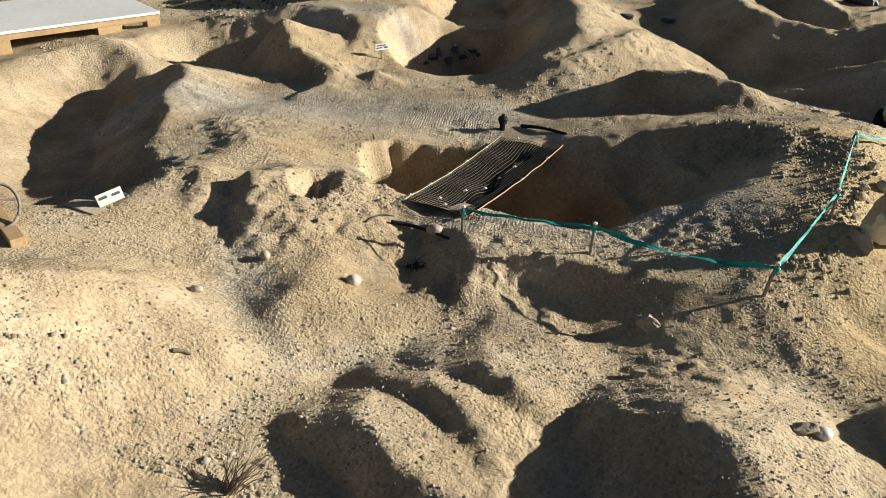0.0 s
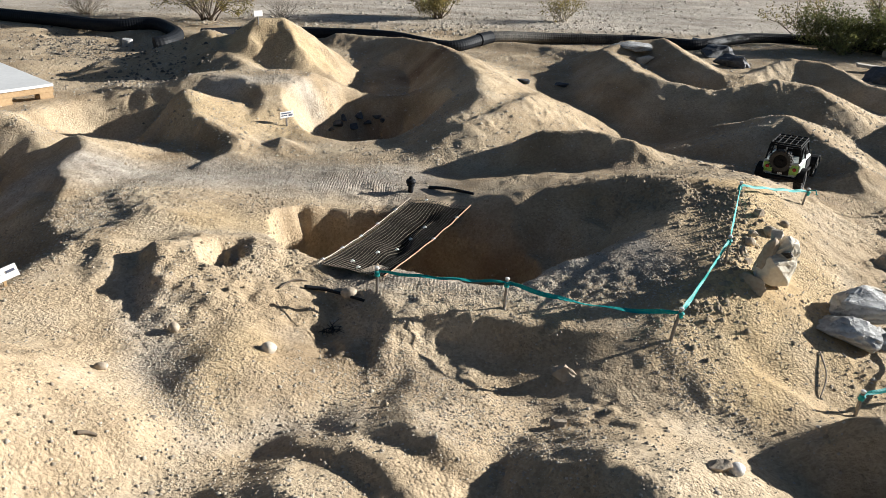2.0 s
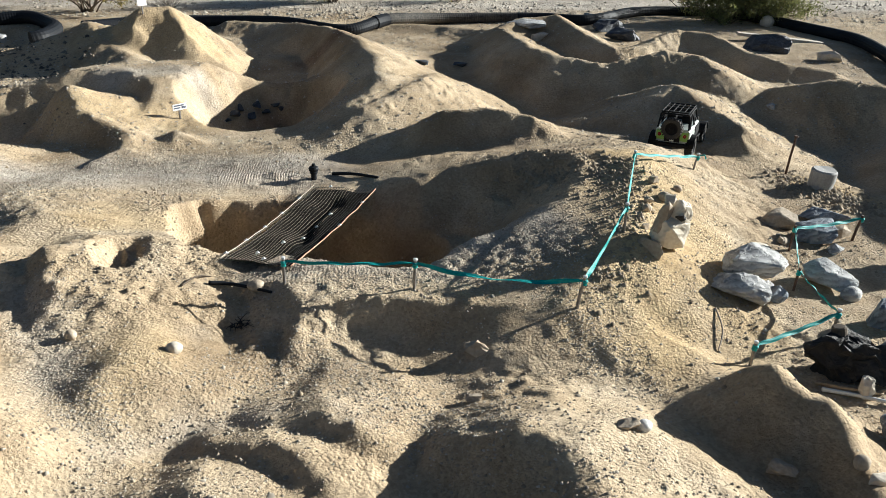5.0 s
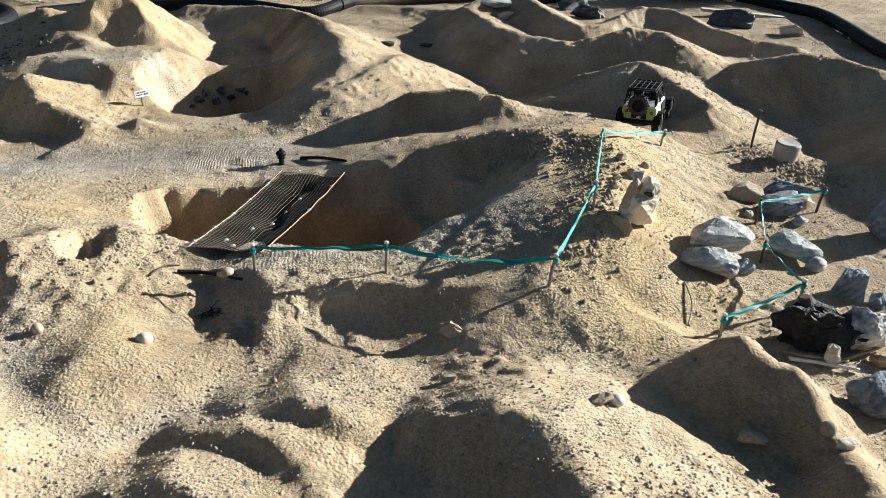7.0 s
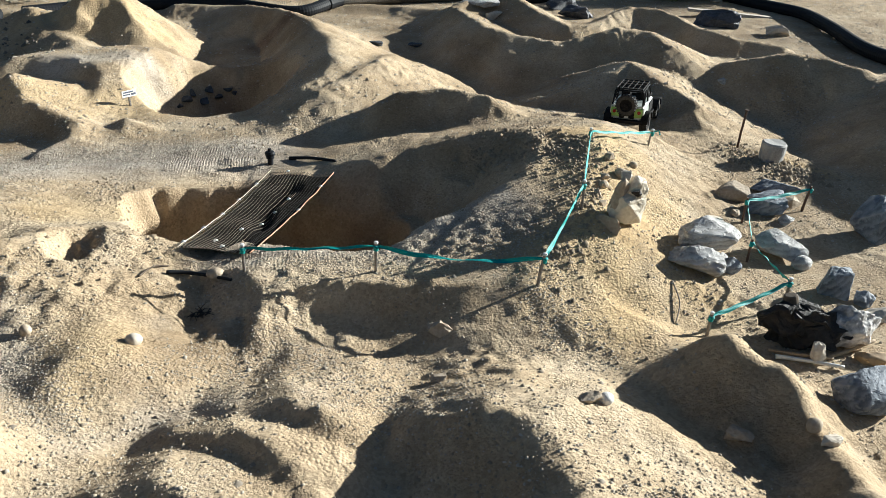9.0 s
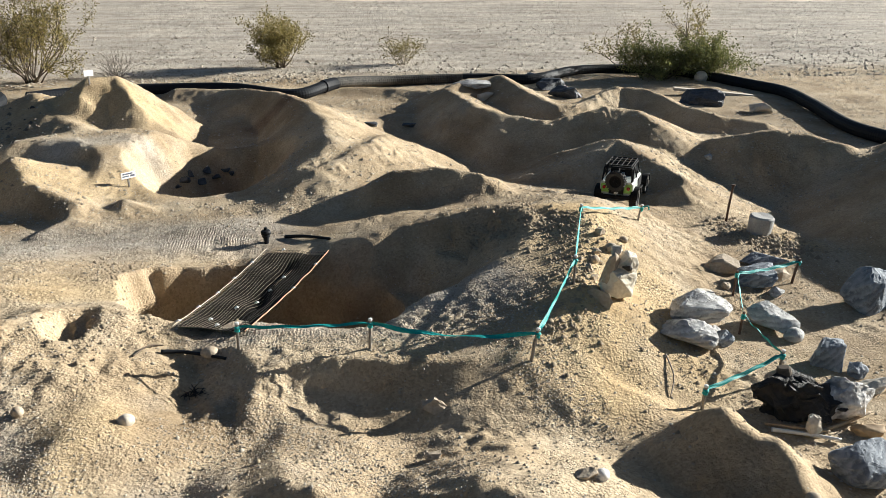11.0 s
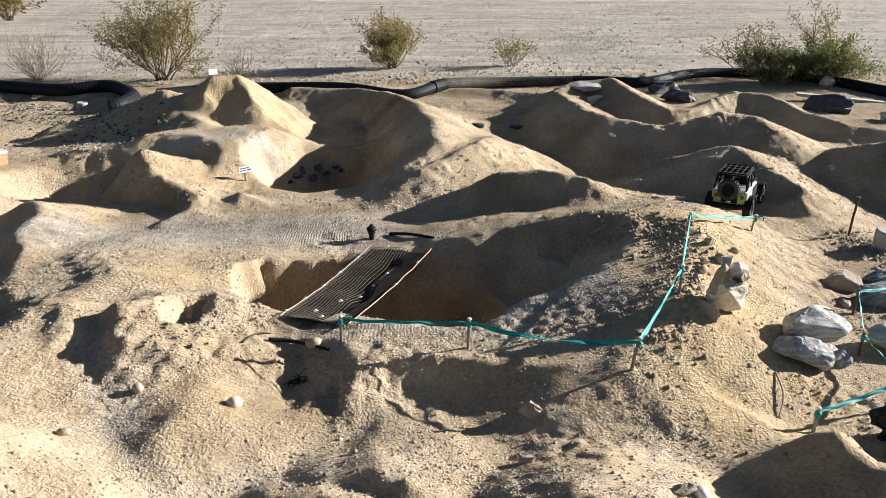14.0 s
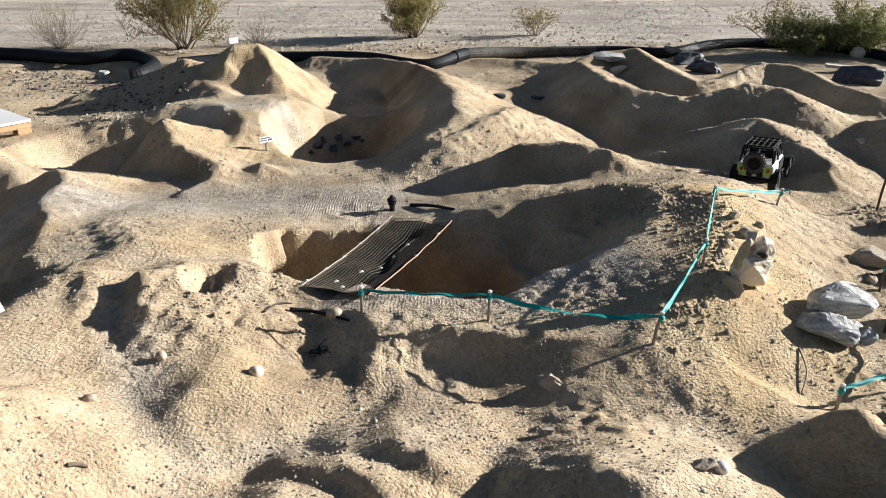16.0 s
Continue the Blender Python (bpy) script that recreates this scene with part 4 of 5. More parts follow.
# sprinkler head at the back rim
SX, SY = -0.260, 3.728
head = thing("sprinkler_head", SX, SY, height(SX, SY), "black plastic sprinkler head at the pit rim", "sprinkler")
bm = bmesh.new()
lathe(bm, [(0.014, -0.03), (0.014, 0.030), (0.020, 0.032), (0.020, 0.040), (0.015, 0.042)], 14)
part("riser", bm, BLACK_PIPE, head)
bm = bmesh.new()
lathe(bm, [(0.013, 0.042), (0.024, 0.046), (0.026, 0.058), (0.022, 0.066), (0.010, 0.070), (0.008, 0.082)], 14)
part("nozzle", bm, BLACK_PIPE, head)


# ---- signs ----
def sign(x, y, wide, tall, up, turn, label, bars, post_mat=WOOD, tip=0.0):
    z = height(x, y)
    e = thing("sign", x, y, z, label, "sign", turn=turn)
    bm = bmesh.new()
    box(bm, 0, 0.006, (up + tall * 0.4) / 2 - 0.02, 0.010, 0.008, up + tall * 0.4 + 0.04, None, 0.001)
    part("stake", bm, post_mat, e)
    m = pose(0, 0, up + tall / 2, 0, tip, 0)
    bm = bmesh.new()
    box(bm, 0, 0, 0, wide, 0.004, tall, m, 0.001)
    panel = part("panel", bm, WHITE_PAINT, e, "white panel")
    for bx, bz, bw, bh in bars:
        bm = bmesh.new()
        box(bm, bx * wide, -0.0030, bz * tall, bw * wide, 0.0012, bh * tall, m)
        part("lettering", bm, SIGN_INK, panel, "dark blurred lettering")


sign(-1.139, 4.797, 0.095, 0.040, 0.058, 42, "small white sign with dark writing on a stake", [(-0.05, 0.24, 0.7, 0.2), (-0.2, -0.12, 0.45, 0.18), (0.28, -0.12, 0.3, 0.3)], STEEL)
sign(-1.426, 2.120, 0.085, 0.045, 0.020, 44, "white sign on a wooden stake beside the bowl", [(-0.25, 0.15, 0.3, 0.22), (0.25, 0.1, 0.3, 0.2)], WOOD, -12)
sign(-1.677, 6.279, 0.075, 0.045, 0.064, 42, "plain white sign behind the far cone", [], STEEL)

# ---- concrete cylinders ----
for (x, y), r, h, text, sd in (((2.365, 3.555), 0.064, 0.10, "pale concrete cylinder standing in dug-up dirt", 1), ((-3.367, 7.639), 0.052, 0.07, "small concrete cylinder by the drain pipe", 2)):
    bm = bmesh.new()
    lathe(bm, [(r * 0.97, -0.05), (r * 0.97, h * 0.2), (r, h * 0.5), (r, h - 0.008), (r - 0.008, h), (r * 0.3, h - 0.001)], 28)
    for v in bm.verts:
        v.co += v.co.normalized() * 0.004 * noise.noise(v.co * 25 + Vector((sd, 0, 0)))
    ob = part("concrete_cylinder", bm, CONCRETE, None)
    ob.matrix_basis = pose(x, y, height(x, y), 2, 3, 0)
    tagged(ob, text, "cylinder")

# ---- rocks ----
rock("rock", 1.457, 2.475, (0.25, 0.17, 0.12), GREY_ROCK, "large grey layered rock lying on another", 3, -14, 6, 0.05, cuts=17, rough=0.05, lift=0.04)
rock("rock", 1.344, 2.340, (0.23, 0.14, 0.13), GREY_ROCK, "grey ridged slab rock under a larger one", 5, -24, 10, 0.3, cuts=16, rough=0.07)
rock("rock", 1.501, 2.360, (0.085, 0.08, 0.085), BLUE_ROCK, "small blue-grey angular rock beside grey slabs", 8, 20)
rock("rock", 1.615, 2.724, (0.12, 0.09, 0.05), PALE_ROCK, "pale flat stone behind the grey slabs", 9, 10, sink=0.3)
rock("rock", 1.533, 2.455, (0.07, 0.05, 0.05), GREY_ROCK, "small grey wedge stone between slabs", 10, 40)
rock("rock", 1.791, 2.502, (0.23, 0.17, 0.115), GREY_ROCK, "grey pointed wedge of rock", 27, -38, 10, 0.18, cuts=10, rough=0.05)
rock("rock", 1.825, 2.391, (0.085, 0.07, 0.065), GREY_ROCK, "small round grey stone at the wedge's foot", 13, 10, cuts=24)
rock("rock", 1.954, 2.899, (0.22, 0.15, 0.125), BLUE_ROCK, "blue-grey boulder with a lit edge", 14, -10, 6)
rock("rock", 1.860, 3.043, (0.20, 0.12, 0.10), TAN_ROCK, "flat-topped tan block of stone", 15, -8, 4, 0.25, cuts=14, rough=0.03)
rock("rock", 2.142, 3.152, (0.26, 0.12, 0.065), BLUE_ROCK, "flat blue-grey slab behind the tape", 16, -6, 4)
rock("rock", 2.115, 2.933, (0.115, 0.09, 0.07), TAN_ROCK, "tan stone by the leaning stake", 17, 12)
rock("rock", 1.985, 2.778, (0.09, 0.07, 0.055), GREY_ROCK, "dark grey stone among pebbles", 18, 33)
rock("rock", 1.771, 2.829, (0.055, 0.045, 0.04), TAN_ROCK, "small tan stone by a rusty stake", 19, 33)
rock("rock", 2.343, 2.651, (0.30, 0.22, 0.20), BLUE_ROCK, "big dark blue boulder at the valley's edge", 20, 30, 5, 0.2, cuts=15)
rock("rock", 1.843, 2.172, (0.20, 0.14, 0.125), BLUE_ROCK, "blue-grey craggy rock by the stump", 21, 10, 8, 0.2, cuts=12)
rock("rock", 1.894, 2.109, (0.09, 0.075, 0.06), BLUE_ROCK, "pale blue rounded stone", 23, 60, cuts=14)
rock("rock", 1.874, 1.997, (0.11, 0.095, 0.08), PALE_ROCK, "pale pinkish rock beside the stump", 24, 60)
rock("rock", 1.535, 1.580, (0.23, 0.17, 0.125), BLUE_ROCK, "blue-grey boulder half in shade", 25, 15, 0, 0.2, cuts=15)
rock("rock", 1.497, 1.791, (0.062, 0.05, 0.09), PALE_ROCK, "upright tan stone before the burnt stump", 26, 5, 0, 0.15, cuts=12)
rock("rock", 1.045, 1.443, (0.080, 0.055, 0.050), TAN_ROCK, "brown blocky rock in the shaded hollow", 27, -8, 0, 0.25, cuts=10, rough=0.10)
rock("rock", 1.213, 1.390, (0.044, 0.040, 0.040), TAN_ROCK, "round tan stone on the bank", 28, 15, cuts=24)
rock("rock", 1.241, 1.351, (0.066, 0.044, 0.036), PALE_ROCK, "pale pinkish flat stone on the bank", 29, 15)
rock("rock", -0.566, 1.987, (0.046, 0.041, 0.043), PALE_ROCK, "round pale stone on the sunlit bulge", 30, 0, 0, 0.2, 30, 0.02)
rock("rock", 0.339, 2.035, (0.095, 0.06, 0.06), TAN_ROCK, "tan squared rock in the berm's shade", 131, -8, 0, 0.25, cuts=10, rough=0.10)
rock("rock", 0.701, 1.530, (0.040, 0.036, 0.036), WHITE_ROCK, "small bright white stone", 32, 10, cuts=24)
rock("rock", 0.652, 1.523, (0.075, 0.045, 0.036), TAN_ROCK, "brown stone beside a white one", 33, 10)
rock("rock", -0.875, 2.049, (0.034, 0.032, 0.032), TAN_ROCK, "rounded tan stone on the sunlit slope", 34, 10, cuts=24)
rock("rock", 0.302, 1.792, (0.055, 0.038, 0.028), TAN_ROCK, "small tan stone half buried in the wash", 35, 10)
rock("rock", -0.979, 1.781, (0.04, 0.03, 0.025), TAN_ROCK, "small tan stone on packed dirt", 36, 10, cuts=24)
rock("rock", -0.382, 2.394, (0.06, 0.045, 0.04), TAN_ROCK, "tan stone by the irrigation tube", 37, 10, cuts=24)
rock("rock", 1.639, 7.238, (0.22, 0.14, 0.11), PALE_ROCK, "pale grey rock on the far crest", 38, 10)
rock("rock", 1.558, 7.426, (0.40, 0.2, 0.09), GREY_ROCK, "flat pale slab on the far slope", 39, -6)
rock("rock", 2.565, 8.824, (0.14, 0.12, 0.16), GREY_ROCK, "grey block behind the far peak", 52, 5, cuts=14)
rock("rock", 2.624, 8.154, (0.42, 0.3, 0.16), BLACK_ROCK, "black rock in the far hollow", 40, 20)
rock("rock", 2.628, 7.691, (0.40, 0.26, 0.16), BLACK_ROCK, "black craggy rock in the far hollow", 41, -20)
rock("rock", 3.875, 7.166, (0.46, 0.28, 0.22), BLACK_ROCK, "dark blue-black craggy rock on the far bank", 42, -25, 0, 0.25, cuts=14)
rock("rock", 4.550, 8.518, (0.15, 0.14, 0.15), PALE_ROCK, "round pale stone under a desert bush", 43, 0, cuts=24)
rock("rock", 2.774, 4.906, (0.075, 0.06, 0.06), GREY_ROCK, "small grey stone on the slope", 44, 0)
rock("rock", 4.248, 6.701, (0.28, 0.16, 0.13), PALE_ROCK, "pale broken rock below the drain pipe", 45, -30)
rock("rock", 0.824, 6.553, (0.14, 0.08, 0.04), BLACK_ROCK, "small dark stone in the shaded hollow", 46, -30)
rock("rock", 0.471, 6.337, (0.13, 0.08, 0.05), BLACK_ROCK, "dark stone lying in the shaded valley", 51, 0)
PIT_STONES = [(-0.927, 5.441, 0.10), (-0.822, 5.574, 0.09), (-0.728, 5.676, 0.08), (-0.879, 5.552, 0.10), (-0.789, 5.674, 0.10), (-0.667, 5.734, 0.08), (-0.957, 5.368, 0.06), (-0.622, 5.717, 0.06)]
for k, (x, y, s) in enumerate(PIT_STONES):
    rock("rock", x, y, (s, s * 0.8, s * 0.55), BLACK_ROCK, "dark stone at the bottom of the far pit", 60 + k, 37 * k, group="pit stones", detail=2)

# broken hollow rock on the hill: sunlit half painted cream, the other face tan
BX, BY = 1.107, 2.502
hollow = thing("broken_rock", BX, BY, height(BX, BY), "cracked hollow pale tan rock lying on the hill", "rock")
for name, mesh, place, mat, text in (
        ("lower_shell", (70, 0.074, 0.052, 0.072, 17, 0.05), pose(0.010, 0.0, 0.050, 8, 6, 12), SUNLIT_CREAM_ROCK, "rounded shell painted cream-white as if sunlit"),
        ("side_wall", (72, 0.046, 0.046, 0.076, 17, 0.05), pose(0.040, 0.014, 0.108, 4, 8, -10), SUNLIT_CREAM_ROCK, "upright broken wall, painted pale as the sunlit half"),
        ("upper_shell", (71, 0.030, 0.034, 0.070, 15, 0.05), pose(-0.030, 0.000, 0.112, 6, 28, 8), TAN_ROCK, "flat broken tan face"),
        # shade of the hollow, drawn as a lump of charcoal black
        ("cavity_shade", (73, 0.022, 0.016, 0.016, 9, 0.10), pose(0.028, -0.032, 0.132, 0, 24, 0), CHAR, "black lump standing in for the hollow's shade"),
        ("cap_stone", (74, 0.024, 0.026, 0.022, 14, 0.05), pose(0.004, 0.030, 0.172, 0, 10, 30), PALE_ROCK, "pale stone lodged at the top"),
        ("sunk_slab", (75, 0.018, 0.070, 0.040, 14, 0.05), pose(-0.082, -0.045, 0.010, 0, 18, 38), TAN_ROCK, "tan slab half sunk in the dirt")):
    bm = rock_mesh(*mesh)
    bmesh.ops.transform(bm, matrix=place, verts=bm.verts[:])
    part(name, bm, mat, hollow, text)
HILL_STONES = [(1.150, 2.814, 0.05), (1.120, 2.754, 0.045), (1.073, 2.675, 0.05), (1.239, 2.875, 0.06), (1.226, 2.988, 0.055), (1.342, 2.994, 0.045), (1.057, 2.588, 0.04), (1.061, 2.441, 0.035)]
for k, (x, y, s) in enumerate(HILL_STONES):
    rock("rock", x, y, (s, s * 0.85, s * 0.75), TAN_ROCK, "fist-sized brown stone on the hill crest", 80 + k, 41 * k, group="hill stones", detail=2, cuts=22 if k % 2 else 12)

# burnt stump
UX, UY = 1.530, 1.790
stump = thing("burnt_stump", UX, UY, height(UX, UY), "charred black tree stump with ashen white side", "stump")
bm = rock_mesh(90, 0.15, 0.10, 0.10, 10, 0.16, 4)
for v in bm.verts:
    v.co += Vector((noise.noise(v.co * 22), noise.noise(v.co * 22 + Vector((9, 0, 0))), noise.noise(v.co * 22 + Vector((0, 9, 0))))) * 0.024
bmesh.ops.transform(bm, matrix=pose(-0.02, 0.13, 0.045, 0, 8, -12), verts=bm.verts[:])
part("charred_wood", bm, CHAR, stump, "crumbled black charcoal", smooth=False)
bm = rock_mesh(91, 0.085, 0.066, 0.072, 17, 0.12, 4)
bmesh.ops.transform(bm, matrix=pose(0.135, 0.09, 0.06, 0, 10, 10), verts=bm.verts[:])
part("ashen_side", bm, ASH, stump, "ash-white weathered side", smooth=True)
bm = rock_mesh(92, 0.055, 0.030, 0.024, 8, 0.08)
bmesh.ops.transform(bm, matrix=pose(0.15, -0.02, 0.012, 0, 0, -20), verts=bm.verts[:])
part("root", bm, WOOD, stump, "tan barkless root", smooth=True)
bm = bmesh.new()
lathe(bm, [(0.026, -0.02), (0.024, 0.025), (0.022, 0.042), (0.017, 0.045)], 14, pose(-0.045, 0.155, 0.105, -8, -10, 0))
part("cut_branch", bm, BARK, stump, "sawn-off branch stub")

# black dry weed in the gully
WXX, WYY = -0.425, 2.250
bm = bmesh.new()
rnd = random.Random(5)
for k in range(26):
    a, ln = rnd.uniform(0, math.tau), rnd.uniform(0.02, 0.06)
    b0 = Vector((rnd.uniform(-0.02, 0.02), rnd.uniform(-0.012, 0.012), 0))
    tube(bm, [b0, b0 + Vector((math.cos(a) * ln * 0.5, math.sin(a) * ln * 0.5, ln * 0.35)), b0 + Vector((math.cos(a) * ln, math.sin(a) * ln, ln * rnd.uniform(0.05, 0.5)))], [0.0022, 0.0018, 0.0008], 4)
weed = part("dead_weed", bm, CHAR, None)
weed.matrix_basis = pose(WXX, WYY, height(WXX, WYY))
tagged(weed, "small blackened dead weed in the gully", "weed")
# dry grass tuft
GXX, GYY = -0.623, 1.151
bm = bmesh.new()
for k in range(40):
    a, ln = rnd.gauss(0.9, 0.5), rnd.uniform(0.05, 0.12)
    b0 = Vector((rnd.uniform(-0.02, 0.02), rnd.uniform(-0.02, 0.02), 0))
    tube(bm, [b0, b0 + Vector((math.cos(a) * ln * 0.35, math.sin(a) * ln * 0.35, ln * 0.4)), b0 + Vector((math.cos(a) * ln * 0.8, math.sin(a) * ln * 0.8, ln * rnd.uniform(0.4, 0.9)))], [0.0016, 0.0014, 0.0005], 4)
tuft = part("grass_tuft", bm, DRY_TWIG, None)
tuft.matrix_basis = pose(GXX, GYY, height(GXX, GYY))
tagged(tuft, "dry straw-coloured grass tuft at a mound's shadow", "grass")

# ---- white platform on timbers ----
WA, WB = Vector((-2.783, 5.079, 0)), Vector((-3.256, 5.694, 0))
WC = Vector((-3.436, 4.301, 0))
ex = (WA - WC).normalized()
ey = Vector((-ex.y, ex.x, 0))
deep = max(0.9, (WB - WA).dot(ey))
turn = math.degrees(math.atan2(ex.y, ex.x))
platform = thing("platform", WA.x, WA.y, 0, "white painted plywood platform raised on timber blocks", "platform", turn=turn)
LONG = 2.44
bm = bmesh.new()
box(bm, -LONG / 2, deep / 2, 0.151, LONG, deep, 0.018, None, 0.002)
part("deck", bm, WHITE_PAINT, platform, "white painted plywood deck")
for px0, py0, ln in ((-0.35, 0.0, 0.16), (-1.05, 0.0, 0.16), (-1.8, 0.0, 0.16), (-0.05, 0.0, 0.09)):
    bm = bmesh.new()
    gz = height(WA.x + ex.x * px0, WA.y + ex.y * px0)
    box(bm, px0, py0 + 0.06, (0.142 + gz - 0.02) / 2, ln, 0.09, 0.142 - gz + 0.02, None, 0.003)
    part("timber_block", bm, WOOD, platform, "raw timber support block")
for py0 in (0.03, deep - 0.03):
    bm = bmesh.new()
    box(bm, -LONG / 2, py0, 0.122, LONG, 0.038, 0.04, None, 0.002)
    part("joist", bm, WOOD, platform, "pale timber joist")
for px0 in (-0.4, -1.2, -2.1):
    bm = bmesh.new()
    gz = height(WA.x + ex.x * px0 + ey.x * deep, WA.y + ex.y * px0 + ey.y * deep)
    box(bm, px0, deep - 0.1, (0.142 + gz - 0.05) / 2, 0.12, 0.09, 0.142 - gz + 0.05, None, 0.003)
    part("timber_block", bm, WOOD, platform, "raw timber support block")

# flat stone, timber and hose in the left bowl
rock("flat_stone", -1.505, 2.096, (0.16, 0.08, 0.022), TAN_ROCK, "thin flat tan stone lying in the bowl", 95, -12, 4, 0.2, 12, 0.02, "stone")
TX, TY = -1.559, 1.819
bm = bmesh.new()
box(bm, -0.12, 0, 0.012, 0.30, 0.045, 0.032, None, 0.003)
timber = part("timber", bm, WOOD, None)
timber.matrix_basis = pose(TX, TY, height(TX, TY), 0, 6, -38)
tagged(timber, "short sunlit timber offcut on the dirt", "timber")
HX, HY = -1.639, 1.884
bm = bmesh.new()
tube(bm, [(0.055 * math.cos(k * math.tau / 28), 0.055 * math.sin(k * math.tau / 28), 0.004 + 0.05 * (1 + math.sin(k * math.tau / 28 - 0.6))) for k in range(29)], 0.005, 7)
hoop = part("hoop", bm, GREY_TWIG, None, smooth=True)
hoop.matrix_basis = pose(HX, HY, height(HX, HY) + 0.01)
tagged(hoop, "grey wire hoop leaning in the shade", "hoop")


# ---- corrugated drain pipe ----
def drain_pipe(points, radius, label, couplers=(), dusty=()):
    e = thing("drain_pipe", 0, 0, 0, label, "pipe", "drain pipes")
    pts = []
    for x, y in points:
        pts.append(Vector((x, y, height(x, y) + radius * 0.9)))
    line = curve_through(pts, 40)
    # even steps along the pipe
    step, even, carry = 0.0065, [line[0]], 0.0
    for a, b in zip(line, line[1:]):
        ln = (b - a).length
        while carry + ln >= step:
            t = (step - carry) / ln
            a = a.lerp(b, t)
            even.append(a)
            ln, carry = (b - a).length, 0.0
        carry += ln
    cut = sorted({0, len(even) - 1, *[int(c * (len(even) - 1)) for pair in dusty for c in pair]})
    for a, b in zip(cut, cut[1:]):
        seg = even[a:b + 1]
        mid = (a + b) / 2 / (len(even) - 1)
        mat = DUSTY_PIPE if any(lo <= mid <= hi for lo, hi in dusty) else BLACK_PIPE
        bm = bmesh.new()
        tube(bm, seg, [radius * (1.0 if (i // 2) % 2 else 0.982) for i in range(len(seg))], 14)
        part("corrugated_length", bm, mat, e, "dust-greyed corrugated length" if mat is DUSTY_PIPE else "black corrugated length")
    for c in couplers:
        i = int(c * (len(even) - 1))
        bm = bmesh.new()
        tube(bm, even[max(i - 14, 0):i + 14], radius * 1.13, 16)
        part("coupler", bm, BLACK_PIPE, e, "smooth black coupler")


PR = 0.058
drain_pipe([(-7.558, 8.917), (-6.052, 8.749), (-4.617, 8.399), (-3.816, 8.229), (-3.376, 8.324), (-3.092, 8.136), (-2.879, 7.697), (-2.838, 7.304), (-2.919, 7.193)], PR * 1.15, "black corrugated drain pipe curling round at its end")
drain_pipe([(-2.661, 7.786), (-2.122, 8.142), (-1.550, 8.269), (-0.806, 8.067), (-0.178, 7.810), (0.266, 8.177), (0.908, 8.573), (1.875, 8.663), (2.477, 8.524), (3.185, 9.136), (3.925, 9.296), (4.479, 9.005), (4.877, 7.964), (4.965, 7.416), (4.747, 6.615), (4.511, 5.742), (4.513, 5.033)], PR, "long black corrugated drain pipe along the course's edge", (0.262,), ((0.27, 0.40),))
# pale plank at the far bank
bm = bmesh.new()
box(bm, 0, 0, 0.012, 0.85, 0.09, 0.03, None, 0.004)
plank = part("plank", bm, PALE_ROCK, None)
KX, KY = 4.248, 7.638
plank.matrix_basis = pose(KX, KY, height(KX, KY) + 0.01, 0, 4, -14)
tagged(plank, "pale weathered plank lying on the far bank", "plank")


# ---- desert bushes ----
def bush(x, y, wide, tall, seed, label, leaf=None, leaves=2600, stems=26, wood=BARK, leaf_size=0.018, spread=1.0, lean=0.0, shape=1.0, thin=1.0):
    rnd = random.Random(seed)
    z = height(x, y)
    e = thing("bush", x, y, z, label, "bush", "desert bushes")
    bm = bmesh.new()
    tips = []

    def grow(p, d, ln, r, depth):
        n = 4
        pts, rad = [p], [r]
        q = p.copy()
        for i in range(n):
            d = (d + Vector((rnd.gauss(0, 0.16), rnd.gauss(0, 0.16), rnd.gauss(0.05, 0.10)))).normalized()
            q = q + d * ln / n
            pts.append(q.copy())
            rad.append(r * (1 - 0.6 * (i + 1) / n))
        tube(bm, pts, rad, 4, False)
        if depth == 0:
            tips.extend(pts[1:])
            return
        tips.extend(pts[2:])
        if depth == 1:
            tips.extend(pts[1:])
        for i in range(rnd.choice((2, 3, 3))):
            b = pts[rnd.choice((2, 3, 4))]
            nd = (d + Vector((rnd.gauss(0, 0.55), rnd.gauss(0, 0.55), rnd.gauss(0.15, 0.35)))).normalized()
            grow(b, nd, ln * rnd.uniform(0.5, 0.8), r * 0.5, depth - 1)

    for s in range(stems):
        a = rnd.uniform(0, math.tau)
        out = rnd.uniform(0.05, 1.0) * spread
        d = Vector((math.cos(a) * out * wide / tall * 0.75 + lean, math.sin(a) * out * wide / tall * 0.75, 1)).normalized()
        reach = math.hypot(wide / 2 * d.x, wide / 2 * d.y) + tall * d.z
        grow(Vector((rnd.gauss(0, 0.03), rnd.gauss(0, 0.03), -0.02)), d, reach * rnd.uniform(0.40, 0.62) * shape, 0.011 * thin * tall ** 0.5, 2)
    part("branch_tangle", bm, wood, e, "tangled thin branches")
    if leaf:
        verts, faces = [], []
        for k in range(leaves):
            p = rnd.choice(tips) + Vector((rnd.gauss(0, 0.03), rnd.gauss(0, 0.03), rnd.gauss(0, 0.03)))
            a, b = Vector((rnd.gauss(0, 1), rnd.gauss(0, 1), rnd.gauss(0, 1))).normalized(), Vector((rnd.gauss(0, 1), rnd.gauss(0, 1), rnd.gauss(0, 1))).normalized()
            s = leaf_size * rnd.uniform(0.6, 1.3)
            c = a.cross(b).normalized()
            i = len(verts)
            verts += [p - a * s, p + c * s * 0.45, p + a * s, p - c * s * 0.45]
            faces.append((i, i + 1, i + 2, i + 3))
        me = bpy.data.meshes.new("foliage")
        me.from_pydata(verts, [], faces)
        me.materials.append(leaf)
        ob = new("foliage", me)
        ob.parent = e
        ob["label"] = "sparse small resinous leaves"
    return e


